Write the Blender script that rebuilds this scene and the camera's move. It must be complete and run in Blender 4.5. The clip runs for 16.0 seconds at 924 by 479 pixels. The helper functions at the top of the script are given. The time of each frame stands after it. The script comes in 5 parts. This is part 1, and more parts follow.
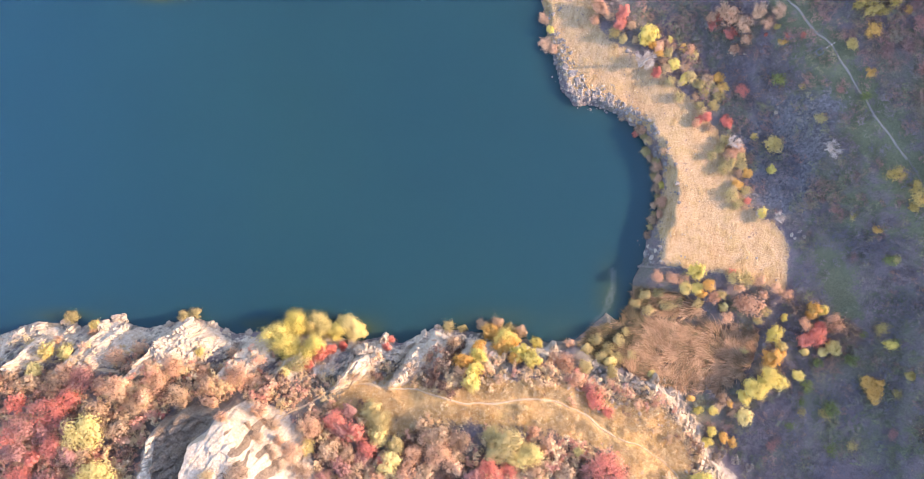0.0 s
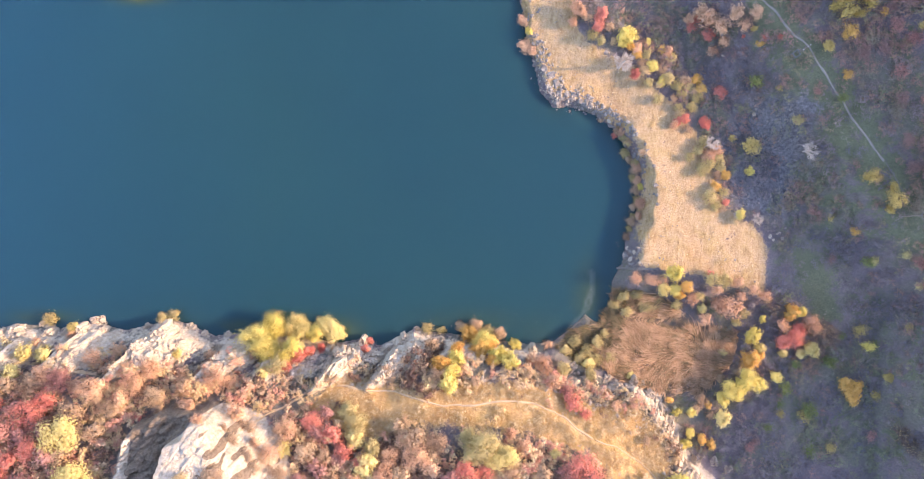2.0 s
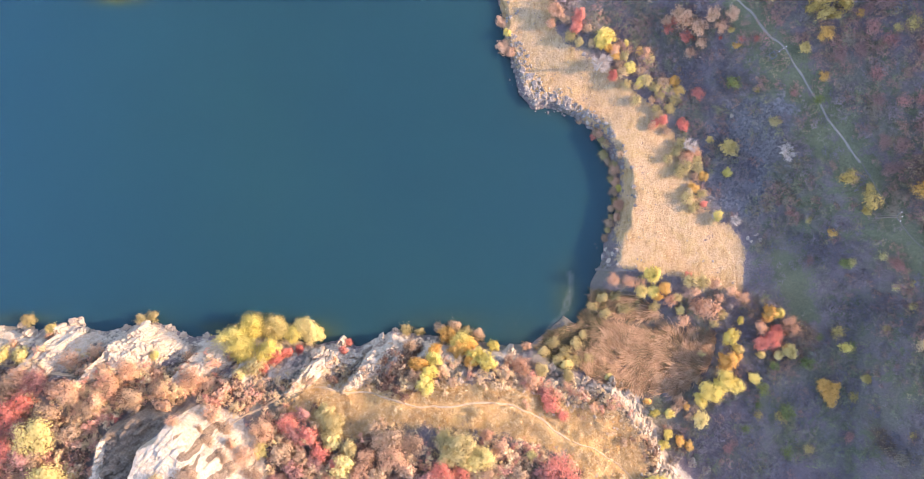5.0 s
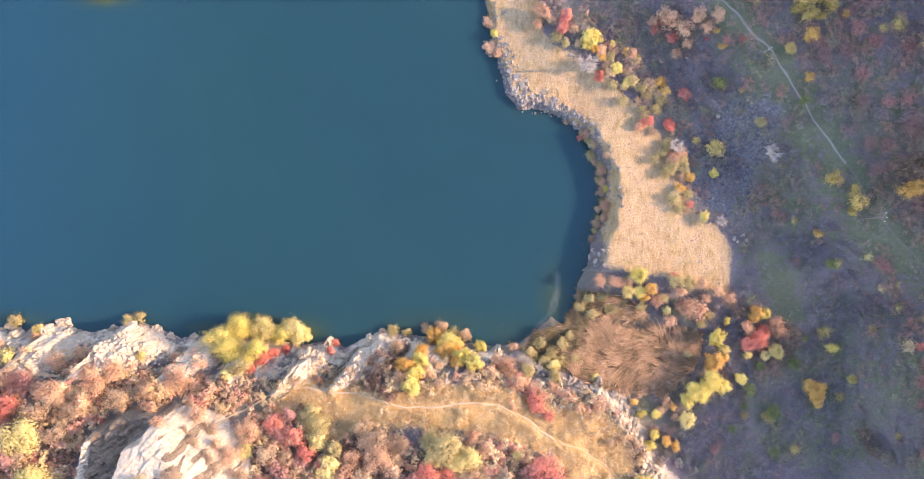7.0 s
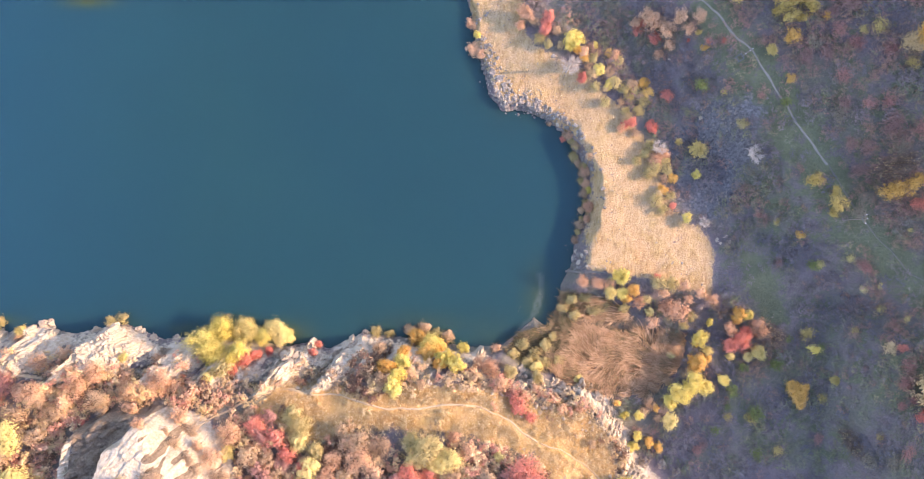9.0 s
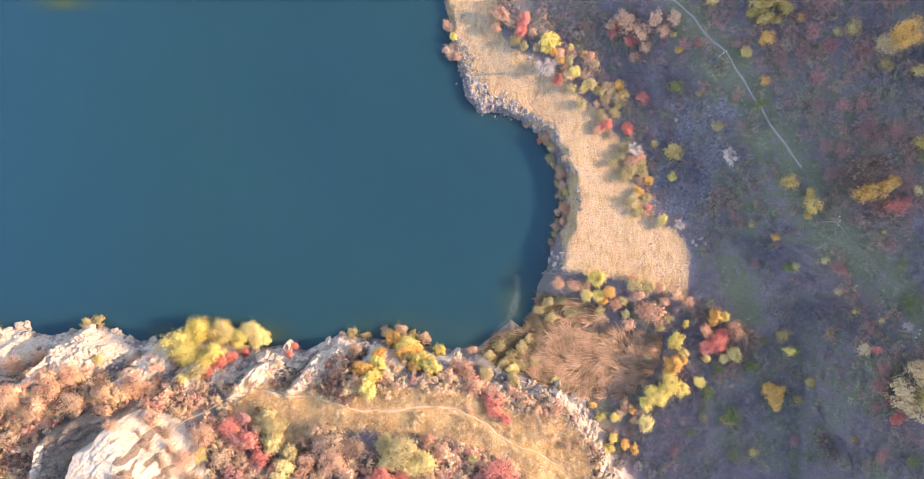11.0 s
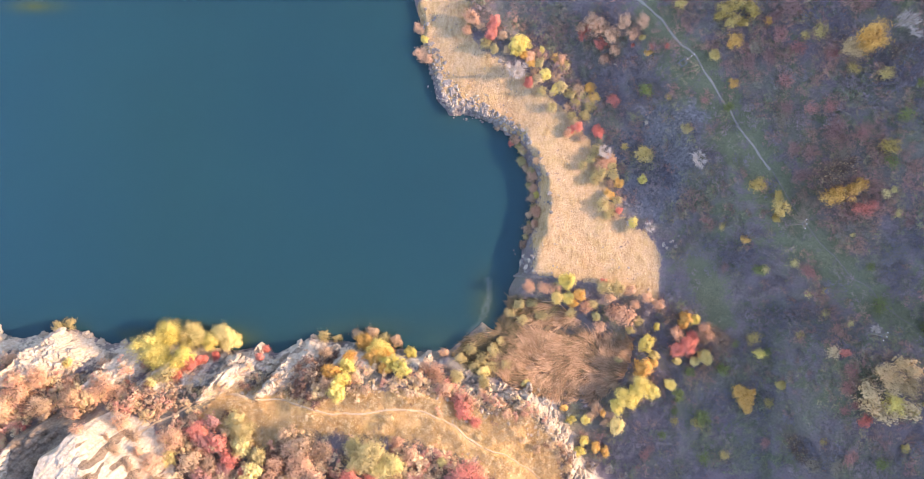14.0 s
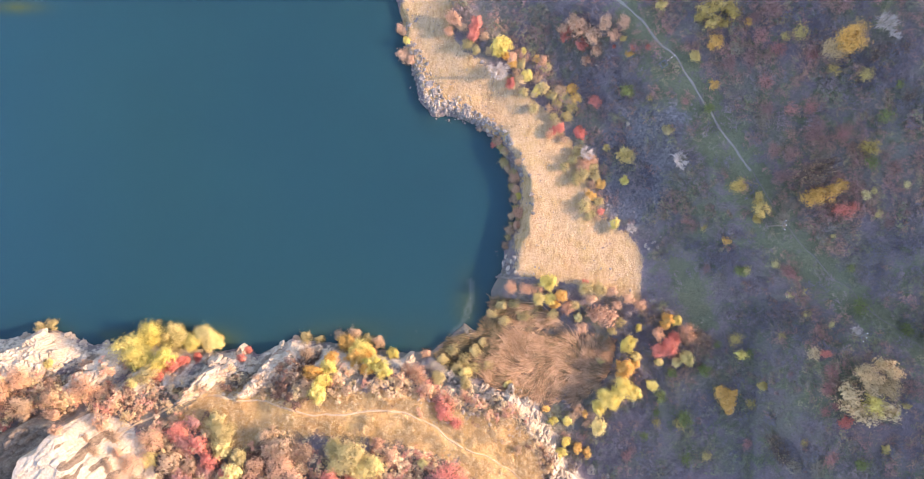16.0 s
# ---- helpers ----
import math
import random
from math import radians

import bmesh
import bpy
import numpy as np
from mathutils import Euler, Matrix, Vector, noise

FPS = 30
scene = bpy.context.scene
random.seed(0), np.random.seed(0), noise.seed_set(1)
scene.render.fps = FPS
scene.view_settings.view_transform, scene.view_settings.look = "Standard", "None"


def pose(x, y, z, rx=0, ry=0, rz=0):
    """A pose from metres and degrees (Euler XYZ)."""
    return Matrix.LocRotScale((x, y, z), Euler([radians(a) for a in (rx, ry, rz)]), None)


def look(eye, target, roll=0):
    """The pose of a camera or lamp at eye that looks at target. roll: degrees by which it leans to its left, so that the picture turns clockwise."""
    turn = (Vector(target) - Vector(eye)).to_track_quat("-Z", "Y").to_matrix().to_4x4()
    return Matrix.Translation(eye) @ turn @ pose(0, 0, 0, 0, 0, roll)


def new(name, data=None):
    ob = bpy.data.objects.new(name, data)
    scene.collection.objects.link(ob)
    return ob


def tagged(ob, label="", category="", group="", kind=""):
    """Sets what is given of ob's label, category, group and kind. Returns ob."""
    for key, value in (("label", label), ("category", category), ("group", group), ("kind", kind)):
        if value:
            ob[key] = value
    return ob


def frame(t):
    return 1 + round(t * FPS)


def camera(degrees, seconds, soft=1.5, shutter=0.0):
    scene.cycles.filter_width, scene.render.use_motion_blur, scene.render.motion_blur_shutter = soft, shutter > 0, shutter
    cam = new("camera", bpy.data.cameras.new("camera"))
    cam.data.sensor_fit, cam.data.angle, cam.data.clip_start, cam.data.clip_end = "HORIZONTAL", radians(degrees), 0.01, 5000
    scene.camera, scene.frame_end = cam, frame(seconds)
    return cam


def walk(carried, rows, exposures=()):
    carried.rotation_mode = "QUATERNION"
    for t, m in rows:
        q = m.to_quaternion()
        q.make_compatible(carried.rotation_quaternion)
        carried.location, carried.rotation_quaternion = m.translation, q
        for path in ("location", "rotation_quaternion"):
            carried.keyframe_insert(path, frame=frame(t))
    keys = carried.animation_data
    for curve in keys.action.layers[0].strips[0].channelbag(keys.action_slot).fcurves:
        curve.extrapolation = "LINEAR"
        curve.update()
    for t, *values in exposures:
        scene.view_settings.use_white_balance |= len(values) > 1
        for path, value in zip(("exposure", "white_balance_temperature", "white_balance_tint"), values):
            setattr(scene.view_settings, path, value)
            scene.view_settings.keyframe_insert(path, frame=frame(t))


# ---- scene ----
cam = camera(70.0, 16.0, soft=0.85)
METRES, EYE, TILT, LEAN, TURN = 20.5, 98.5, -90.0, 0.0, 0.0
ROWS = [
    (0.0, 0.0, 0.0, 0.0, 0.0, 0.62, 0.02),
    (0.5, 0.0378, 0.0005, 0.002, -0.01, 0.62, 0.03),
    (1.0, 0.0751, 0.0011, 0.0056, -0.03, 0.62, 0.03),
    (1.5, 0.1119, 0.0017, 0.0092, -0.04, 0.62, 0.04),
    (2.0, 0.1477, 0.0019, 0.0126, -0.06, 0.62, 0.04),
    (2.5, 0.1801, 0.0022, 0.0149, -0.07, 0.62, 0.04),
    (3.0, 0.2087, 0.0026, 0.0169, -0.08, 0.62, 0.05),
    (3.5, 0.2338, 0.0025, 0.0184, -0.1, 0.62, 0.05),
    (4.0, 0.2561, 0.0022, 0.0203, -0.11, 0.62, 0.05),
    (6.5, 0.3639, -0.002, 0.0293, -0.15, 0.57, 0.07),
    (7.0, 0.3884, -0.0022, 0.0309, -0.17, 0.57, 0.06),
    (7.5, 0.4166, -0.0022, 0.0328, -0.17, 0.57, 0.06),
    (8.0, 0.445, -0.0024, 0.0354, -0.19, 0.57, 0.06),
    (8.5, 0.4741, -0.0024, 0.0382, -0.19, 0.57, 0.06),
    (9.0, 0.5072, -0.0024, 0.0413, -0.21, 0.56, 0.07),
    (11.5, 0.7097, -0.0031, 0.0568, -0.3, 0.59, 0.06),
    (12.0, 0.7439, -0.003, 0.0611, -0.31, 0.58, 0.07),
    (12.5, 0.777, -0.0036, 0.064, -0.32, 0.6, 0.07),
    (13.0, 0.8099, -0.0039, 0.0677, -0.33, 0.6, 0.07),
    (13.5, 0.8418, -0.0042, 0.0695, -0.34, 0.6, 0.07),
    (14.0, 0.8737, -0.0044, 0.0718, -0.35, 0.59, 0.08),
    (14.5, 0.9052, -0.005, 0.0742, -0.37, 0.6, 0.07),
    (15.0, 0.934, -0.0058, 0.0751, -0.38, 0.61, 0.08),
    (15.5, 0.9638, -0.0061, 0.076, -0.39, 0.62, 0.08),
    (16.0, 0.9966, -0.0065, 0.0774, -0.41, 0.61, 0.08),
]
walk(cam, [(t, pose(0, 0, EYE, TILT, LEAN, TURN) @ pose(METRES * x, METRES * y, METRES * z, 89.4 + pitch, roll, yaw)) for t, x, y, z, yaw, pitch, roll in ROWS],
     exposures=[(0.0, 2.3, 6920, 26), (7.0, 2.3, 6940, 26), (9.0, 2.3, 7040, 26), (16.0, 2.3, 7060, 26)])


# ---- world, sun, exposure ----
SUN_UP = 25.0
TAN_SUN = math.tan(radians(SUN_UP))
world = bpy.data.worlds.new("sky")
scene.world = world
world.use_nodes = True
sky = world.node_tree.nodes.new("ShaderNodeTexSky")
sky.sky_type, sky.sun_disc = "NISHITA", False
sky.sun_elevation, sky.sun_rotation = radians(SUN_UP), radians(90)
sky.air_density, sky.dust_density, sky.ozone_density = 1.1, 1.1, 2.0
back = world.node_tree.nodes["Background"]
back.inputs["Strength"].default_value = 0.15
world.node_tree.links.new(sky.outputs["Color"], back.inputs["Color"])
sun_lamp = bpy.data.lights.new("sun", "SUN")
sun_lamp.energy, sun_lamp.angle, sun_lamp.color = 2.06, radians(0.53), (1.0, 0.77, 0.505)
sun = new("sun", sun_lamp)
sun.matrix_world = look((math.cos(radians(SUN_UP)) * 200, 0, math.sin(radians(SUN_UP)) * 200), (0, 0, 0))


# ---- materials ----
def material(name, rough=0.8):
    m = bpy.data.materials.new(name)
    m.use_nodes = True
    b = m.node_tree.nodes["Principled BSDF"]
    b.inputs["Roughness"].default_value = rough
    b.inputs["Specular IOR Level"].default_value = 0.25
    return m, m.node_tree, b


def node(t, kind, **kw):
    n = t.nodes.new(kind)
    for k, v in kw.items():
        if k in n.inputs:
            n.inputs[k].default_value = v
    return n


def place(t):
    g = t.nodes.new("ShaderNodeNewGeometry")
    return g.outputs["Position"]


def noise_tex(t, scale, detail=4.0, rough=0.6, where=None, stretch=None):
    n = node(t, "ShaderNodeTexNoise", Scale=scale, Detail=detail, Roughness=rough)
    src = where if where is not None else place(t)
    if stretch:
        mp = t.nodes.new("ShaderNodeMapping")
        mp.inputs["Scale"].default_value = stretch
        t.links.new(src, mp.inputs["Vector"])
        src = mp.outputs["Vector"]
    t.links.new(src, n.inputs["Vector"])
    return n.outputs["Fac"]


def ramp(t, fac, stops):
    r = t.nodes.new("ShaderNodeValToRGB")
    e = r.color_ramp.elements
    while len(e) < len(stops):
        e.new(0.5)
    for el, (p, c) in zip(e, stops):
        el.position, el.color = p, (*c, 1)
    t.links.new(fac, r.inputs["Fac"])
    return r.outputs["Color"]


def mix(t, fac, a, b, kind="MIX"):
    n = t.nodes.new("ShaderNodeMix")
    n.data_type, n.blend_type = "RGBA", kind
    for sock, v in ((n.inputs[0], fac), (n.inputs[6], a), (n.inputs[7], b)):
        if isinstance(v, (int, float)):
            sock.default_value = v
        elif isinstance(v, tuple):
            sock.default_value = (*v, 1)
        else:
            t.links.new(v, sock)
    return n.outputs[2]


def maths(t, op, a, b=0.0, c=0.0, clamp=False):
    n = t.nodes.new("ShaderNodeMath")
    n.operation, n.use_clamp = op, clamp
    for sock, v in zip(n.inputs, (a, b, c)):
        if isinstance(v, (int, float)):
            sock.default_value = v
        else:
            t.links.new(v, sock)
    return n.outputs[0]


def bump(t, b, height, strength, dist):
    n = t.nodes.new("ShaderNodeBump")
    n.inputs["Strength"].default_value, n.inputs["Distance"].default_value = strength, dist
    t.links.new(height, n.inputs["Height"])
    t.links.new(n.outputs["Normal"], b.inputs["Normal"])


def attr(t, name):
    n = t.nodes.new("ShaderNodeAttribute")
    n.attribute_name = name
    return n


def ground_material():
    m, t, b = material("ground", 0.95)
    c1, c2 = attr(t, "cover"), attr(t, "cover_b")
    s1 = t.nodes.new("ShaderNodeSeparateColor")
    s2 = t.nodes.new("ShaderNodeSeparateColor")
    t.links.new(c1.outputs["Color"], s1.inputs["Color"])
    t.links.new(c2.outputs["Color"], s2.inputs["Color"])
    fine, mid, big = noise_tex(t, 3.5, 6, 0.75), noise_tex(t, 0.6, 5, 0.65), noise_tex(t, 0.12, 4, 0.55)
    streak = noise_tex(t, 1.6, 5, 0.7, stretch=(1.0, 0.35, 1.0))
    litter = mix(t, ramp(t, noise_tex(t, 0.16, 4, 0.65), [(0.42, (0, 0, 0)), (0.58, (1, 1, 1))]), ramp(t, fine, [(0.35, (0.128, 0.109, 0.117)), (0.68, (0.228, 0.181, 0.182))]),
                 ramp(t, fine, [(0.35, (0.126, 0.122, 0.1)), (0.68, (0.218, 0.198, 0.16))]))
    tan = mix(t, ramp(t, mid, [(0.35, (0, 0, 0)), (0.68, (1, 1, 1))]),
              ramp(t, fine, [(0.28, (0.25, 0.165, 0.09)), (0.45, (0.40, 0.28, 0.165)), (0.66, (0.52, 0.385, 0.24))]),
              ramp(t, streak, [(0.34, (0.25, 0.165, 0.08)), (0.6, (0.49, 0.35, 0.19))]))
    tan = mix(t, ramp(t, noise_tex(t, 0.16, 4, 0.6, stretch=(1.0, 0.6, 1.0)), [(0.4, (0, 0, 0)), (0.6, (0.75, 0.75, 0.75))]), tan, mix(t, 0.8, tan, (1.0, 0.87, 0.77), "MULTIPLY"))
    tan = mix(t, ramp(t, noise_tex(t, 0.3, 5, 0.7), [(0.5, (0, 0, 0)), (0.66, (0.5, 0.5, 0.5))]), tan, mix(t, 1.0, tan, (0.82, 0.80, 0.55), "MULTIPLY"))
    tan = mix(t, s2.outputs[2], tan, mix(t, 1.0, tan, (1.04, 0.99, 0.82), "MULTIPLY"))
    green = ramp(t, fine, [(0.3, (0.095, 0.105, 0.068)), (0.7, (0.175, 0.19, 0.112))])
    rock = ramp(t, mix(t, 0.4, noise_tex(t, 2.2, 6, 0.7), noise_tex(t, 0.7, 5, 0.7, stretch=(1.0, 0.7, 1.0))),
                [(0.3, (0.31, 0.235, 0.165)), (0.44, (0.46, 0.375, 0.28)), (0.56, (0.56, 0.48, 0.38))])
    strata = t.nodes.new("ShaderNodeMapping")
    strata.vector_type = "TEXTURE"
    strata.inputs["Rotation"].default_value, strata.inputs["Scale"].default_value = (0, 0, radians(52)), (2.6, 0.7, 1.0)
    t.links.new(place(t), strata.inputs["Vector"])
    seam = noise_tex(t, 1.5, 6, 0.7, where=strata.outputs["Vector"])
    rock = mix(t, ramp(t, seam, [(0.28, (0.9, 0.9, 0.9)), (0.34, (0, 0, 0))]), rock, (0.2, 0.16, 0.13))
    # brown soil colour, also laid where the ground should read as shaded
    soil_shade = ramp(t, fine, [(0.3, (0.11, 0.078, 0.055)), (0.7, (0.30, 0.235, 0.175))])
    scree = ramp(t, noise_tex(t, 2.4, 5, 0.8), [(0.35, (0.075, 0.072, 0.077)), (0.6, (0.20, 0.19, 0.195)), (0.8, (0.33, 0.32, 0.31))])

    def soft(mask):
        x = maths(t, "ADD", mask, maths(t, "ADD", maths(t, "MULTIPLY_ADD", mid, 2.2, -1.1), maths(t, "MULTIPLY_ADD", fine, 1.0, -0.5)))
        return ramp(t, x, [(0.35, (0, 0, 0)), (0.65, (1, 1, 1))])

    col = mix(t, soft(s1.outputs[0]), litter, tan)
    col = mix(t, soft(s1.outputs[1]), col, green)
    col = mix(t, soft(s2.outputs[1]), col, scree)
    col = mix(t, soft(s1.outputs[2]), col, rock)
    col = mix(t, soft(s2.outputs[0]), col, soil_shade)
    col = mix(t, ramp(t, big, [(0.35, (0, 0, 0)), (0.7, (0.45, 0.45, 0.45))]), col, mix(t, 0.7, col, (0.9, 0.82, 0.7), "MULTIPLY"))
    t.links.new(col, b.inputs["Base Color"])
    bump(t, b, maths(t, "ADD", fine, maths(t, "MULTIPLY", mid, 1.5)), 1.0, 0.3)
    return m


def rock_material(name, dark, midc, light):
    m, t, b = material(name, 0.9)
    a, f = noise_tex(t, 0.7, 6, 0.7), noise_tex(t, 4.0, 6, 0.75)
    crack = noise_tex(t, 1.1, 5, 0.75, stretch=(1.0, 0.4, 2.2))
    col = ramp(t, mix(t, 0.45, a, f), [(0.32, dark), (0.5, midc), (0.68, light)])
    col = mix(t, ramp(t, crack, [(0.33, (0.85, 0.85, 0.85)), (0.38, (0, 0, 0))]), col, (0.13, 0.105, 0.085))
    info = t.nodes.new("ShaderNodeObjectInfo")
    col = mix(t, maths(t, "MULTIPLY", info.outputs["Random"], 0.35), col, (0.36, 0.30, 0.24))
    t.links.new(col, b.inputs["Base Color"])
    bump(t, b, maths(t, "ADD", f, maths(t, "MULTIPLY", crack, 1.5)), 1.0, 0.12)
    return m


def water_material():
    m, t, b = material("water", 0.12)
    pos = place(t)
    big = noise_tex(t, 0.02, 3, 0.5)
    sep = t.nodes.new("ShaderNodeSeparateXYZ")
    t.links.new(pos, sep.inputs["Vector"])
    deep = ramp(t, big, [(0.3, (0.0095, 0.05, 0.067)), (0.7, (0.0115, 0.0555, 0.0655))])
    # sky reflection put into the colour: bluer towards the western water
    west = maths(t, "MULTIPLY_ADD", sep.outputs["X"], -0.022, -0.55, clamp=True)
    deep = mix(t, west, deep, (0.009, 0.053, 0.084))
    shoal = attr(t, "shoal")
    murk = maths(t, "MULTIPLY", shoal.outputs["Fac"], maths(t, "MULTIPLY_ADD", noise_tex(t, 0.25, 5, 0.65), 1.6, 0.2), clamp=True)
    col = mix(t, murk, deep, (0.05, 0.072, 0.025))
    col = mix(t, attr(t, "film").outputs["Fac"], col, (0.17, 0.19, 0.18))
    t.links.new(col, b.inputs["Base Color"])
    b.inputs["IOR"].default_value = 1.33
    b.inputs["Subsurface Weight"].default_value, b.inputs["Subsurface Scale"].default_value = 1.0, 1.6
    b.inputs["Subsurface Radius"].default_value = (0.7, 1.0, 1.0)
    b.inputs["Specular IOR Level"].default_value = 0.5
    bump(t, b, noise_tex(t, 0.8, 4, 0.6, stretch=(1.0, 1.6, 1.0)), 0.25, 0.06)
    return m


def leaf_material(name, a, c, island=True):
    m, t, b = material(name, 0.75)
    if island:
        fac = maths(t, "MULTIPLY_ADD", t.nodes.new("ShaderNodeNewGeometry").outputs["Random Per Island"], 0.4, 0.0)
        fac = maths(t, "ADD", fac, maths(t, "MULTIPLY", t.nodes.new("ShaderNodeObjectInfo").outputs["Random"], 0.6))
    else:
        fac = attr(t, "tint").outputs["Fac"]
    stops = [(0.0, a), (1.0, c)] if island else a
    col = ramp(t, fac, stops)
    t.links.new(col, b.inputs["Base Color"])
    tr = t.nodes.new("ShaderNodeBsdfTranslucent")
    mx = t.nodes.new("ShaderNodeMixShader")
    mx.inputs["Fac"].default_value = 0.2
    t.links.new(col, tr.inputs["Color"])
    t.links.new(b.outputs["BSDF"], mx.inputs[1])
    t.links.new(tr.outputs["BSDF"], mx.inputs[2])
    t.links.new(mx.outputs["Shader"], t.nodes["Material Output"].inputs["Surface"])
    return m


def bark_material(name, a, c):
    m, t, b = material(name, 0.9)
    f = noise_tex(t, 6, 4, 0.7)
    t.links.new(ramp(t, f, [(0.3, a), (0.7, c)]), b.inputs["Base Color"])
    bump(t, b, f, 0.6, 0.05)
    return m


GROUND = ground_material()
LIMESTONE = rock_material("limestone", (0.27, 0.205, 0.145), (0.44, 0.36, 0.27), (0.56, 0.475, 0.375))
DARKSTONE = rock_material("grey_stone", (0.06, 0.055, 0.052), (0.17, 0.155, 0.145), (0.42, 0.38, 0.335))
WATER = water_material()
BARK = bark_material("bark", (0.07, 0.05, 0.04), (0.2, 0.15, 0.12))
PALEBARK = bark_material("pale_bark", (0.34, 0.29, 0.25), (0.54, 0.48, 0.42))
LEAVES = {
    "yellow": leaf_material("yellow_leaves", (0.50, 0.40, 0.09), (0.77, 0.64, 0.21)),
    "lemon": leaf_material("pale_yellow_leaves", (0.5, 0.39, 0.13), (0.76, 0.63, 0.27)),
    "orange": leaf_material("orange_leaves", (0.50, 0.26, 0.06), (0.76, 0.48, 0.15)),
    "red": leaf_material("red_leaves", (0.43, 0.10, 0.075), (0.72, 0.28, 0.2)),
    "pink": leaf_material("pink_leaves", (0.42, 0.215, 0.13), (0.72, 0.465, 0.285)),
    "olive": leaf_material("olive_leaves", (0.28, 0.22, 0.09), (0.52, 0.42, 0.19)),
    "green": leaf_material("green_leaves", (0.105, 0.135, 0.045), (0.24, 0.26, 0.09)),
    "brown": leaf_material("brown_leaves", (0.28, 0.17, 0.105), (0.54, 0.38, 0.235)),
    "pale": leaf_material("pale_twigs", (0.36, 0.28, 0.22), (0.60, 0.49, 0.39)),
    # red and yellow leaves dulled for the valley shade; maroon also on the ridge
    "maroon": leaf_material("maroon_leaves", (0.28, 0.115, 0.1), (0.46, 0.245, 0.195)),
    "shade_gold": leaf_material("shade_gold_leaves", (0.34, 0.245, 0.07), (0.58, 0.44, 0.16)),
    "russet": leaf_material("russet_leaves", (0.21, 0.125, 0.11), (0.34, 0.205, 0.17)),
    "dun": leaf_material("dun_twigs", (0.19, 0.165, 0.12), (0.30, 0.255, 0.18)),
    "straw": leaf_material("straw_leaves", (0.40, 0.28, 0.14), (0.66, 0.50, 0.28)),
}
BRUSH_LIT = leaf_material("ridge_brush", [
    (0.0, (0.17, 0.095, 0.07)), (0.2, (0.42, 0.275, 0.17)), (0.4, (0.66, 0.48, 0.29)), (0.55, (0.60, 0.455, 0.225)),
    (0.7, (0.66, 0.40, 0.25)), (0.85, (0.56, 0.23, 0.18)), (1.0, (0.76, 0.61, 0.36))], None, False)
# dimmer, greyer brush tones that put the valley's shade into the colour
BRUSH_DIM = leaf_material("shaded_valley_brush", [
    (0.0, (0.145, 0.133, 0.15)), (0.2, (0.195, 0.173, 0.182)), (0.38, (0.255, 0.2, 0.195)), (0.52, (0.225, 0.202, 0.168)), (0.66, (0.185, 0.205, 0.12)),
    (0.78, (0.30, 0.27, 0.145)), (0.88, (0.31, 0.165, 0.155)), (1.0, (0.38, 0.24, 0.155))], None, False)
REED = leaf_material("dry_reed", [
    (0.0, (0.09, 0.075, 0.04)), (0.3, (0.24, 0.20, 0.115)), (0.6, (0.36, 0.215, 0.125)), (1.0, (0.62, 0.42, 0.265))], None, False)
STRAW = leaf_material("dry_grass", [(0.0, (0.27, 0.18, 0.10)), (0.5, (0.52, 0.39, 0.215)), (1.0, (0.74, 0.60, 0.37))], None, False)


# ---- plan ----
LAKE = [
    (-93.6, -13.5), (-69.0, -14.2), (-63.7, -12.2), (-60.2, -12.4), (-57.5, -13.2), (-53.1, -11.7), (-47.0, -13.2), (-43.5, -12.4), (-39.5, -11.6),
    (-33.8, -14.0), (-30.3, -13.7), (-23.2, -13.7), (-15.3, -15.1), (-11.2, -14.3), (-9.1, -15.5), (-3.9, -13.0), (-1.2, -13.5), (4.0, -14.0), (8.4, -14.7),
    (13.3, -15.4), (16.8, -14.9), (19.0, -13.2), (21.5, -10.9), (23.6, -12.4), (25.6, -11.7), (25.6, -8.7), (25.4, -6.3), (26.3, -4.7), (27.1, -2.9),
    (27.6, 0.6), (28.9, 3.9), (29.4, 6.7), (29.1, 10.2), (28.0, 13.3), (25.9, 16.6), (22.7, 19.0), (19.0, 20.1), (16.8, 19.9), (14.8, 22.4),
    (13.9, 26.1), (12.8, 30.3), (12.3, 34.0), (11.6, 36.6), (9.8, 42.8),
] + [(-10.0, 62.0), (-34.0, 40.0), (-52.0, 42.0), (-80.0, 70.0), (-150.0, 60.0), (-170.0, 0.0)]
RIDGE = [
    (13.4, -16.0), (18.6, -18.6), (22.9, -20.1), (28.1, -20.6), (31.5, -22.9), (34.1, -27.2), (35.5, -31.2), (38.4, -34.3), (43.6, -38.2),
] + [(60.0, -70.0), (60.0, -160.0), (-260.0, -160.0), (-260.0, -14.0)] + [
    (-93.6, -14.0), (-69.0, -14.7), (-63.7, -12.7), (-57.5, -13.7), (-53.1, -12.3), (-47.0, -13.7), (-39.5, -12.1), (-33.8, -14.6), (-23.2, -14.2),
    (-15.3, -15.6), (-11.2, -14.8), (-9.1, -16.0), (-3.9, -13.5), (4.0, -14.6), (8.4, -15.3),
]
REED_GAP = [
    (27.2, -11.0), (31.2, -12.2), (36.4, -12.0), (41.7, -12.6), (45.2, -12.7),
]
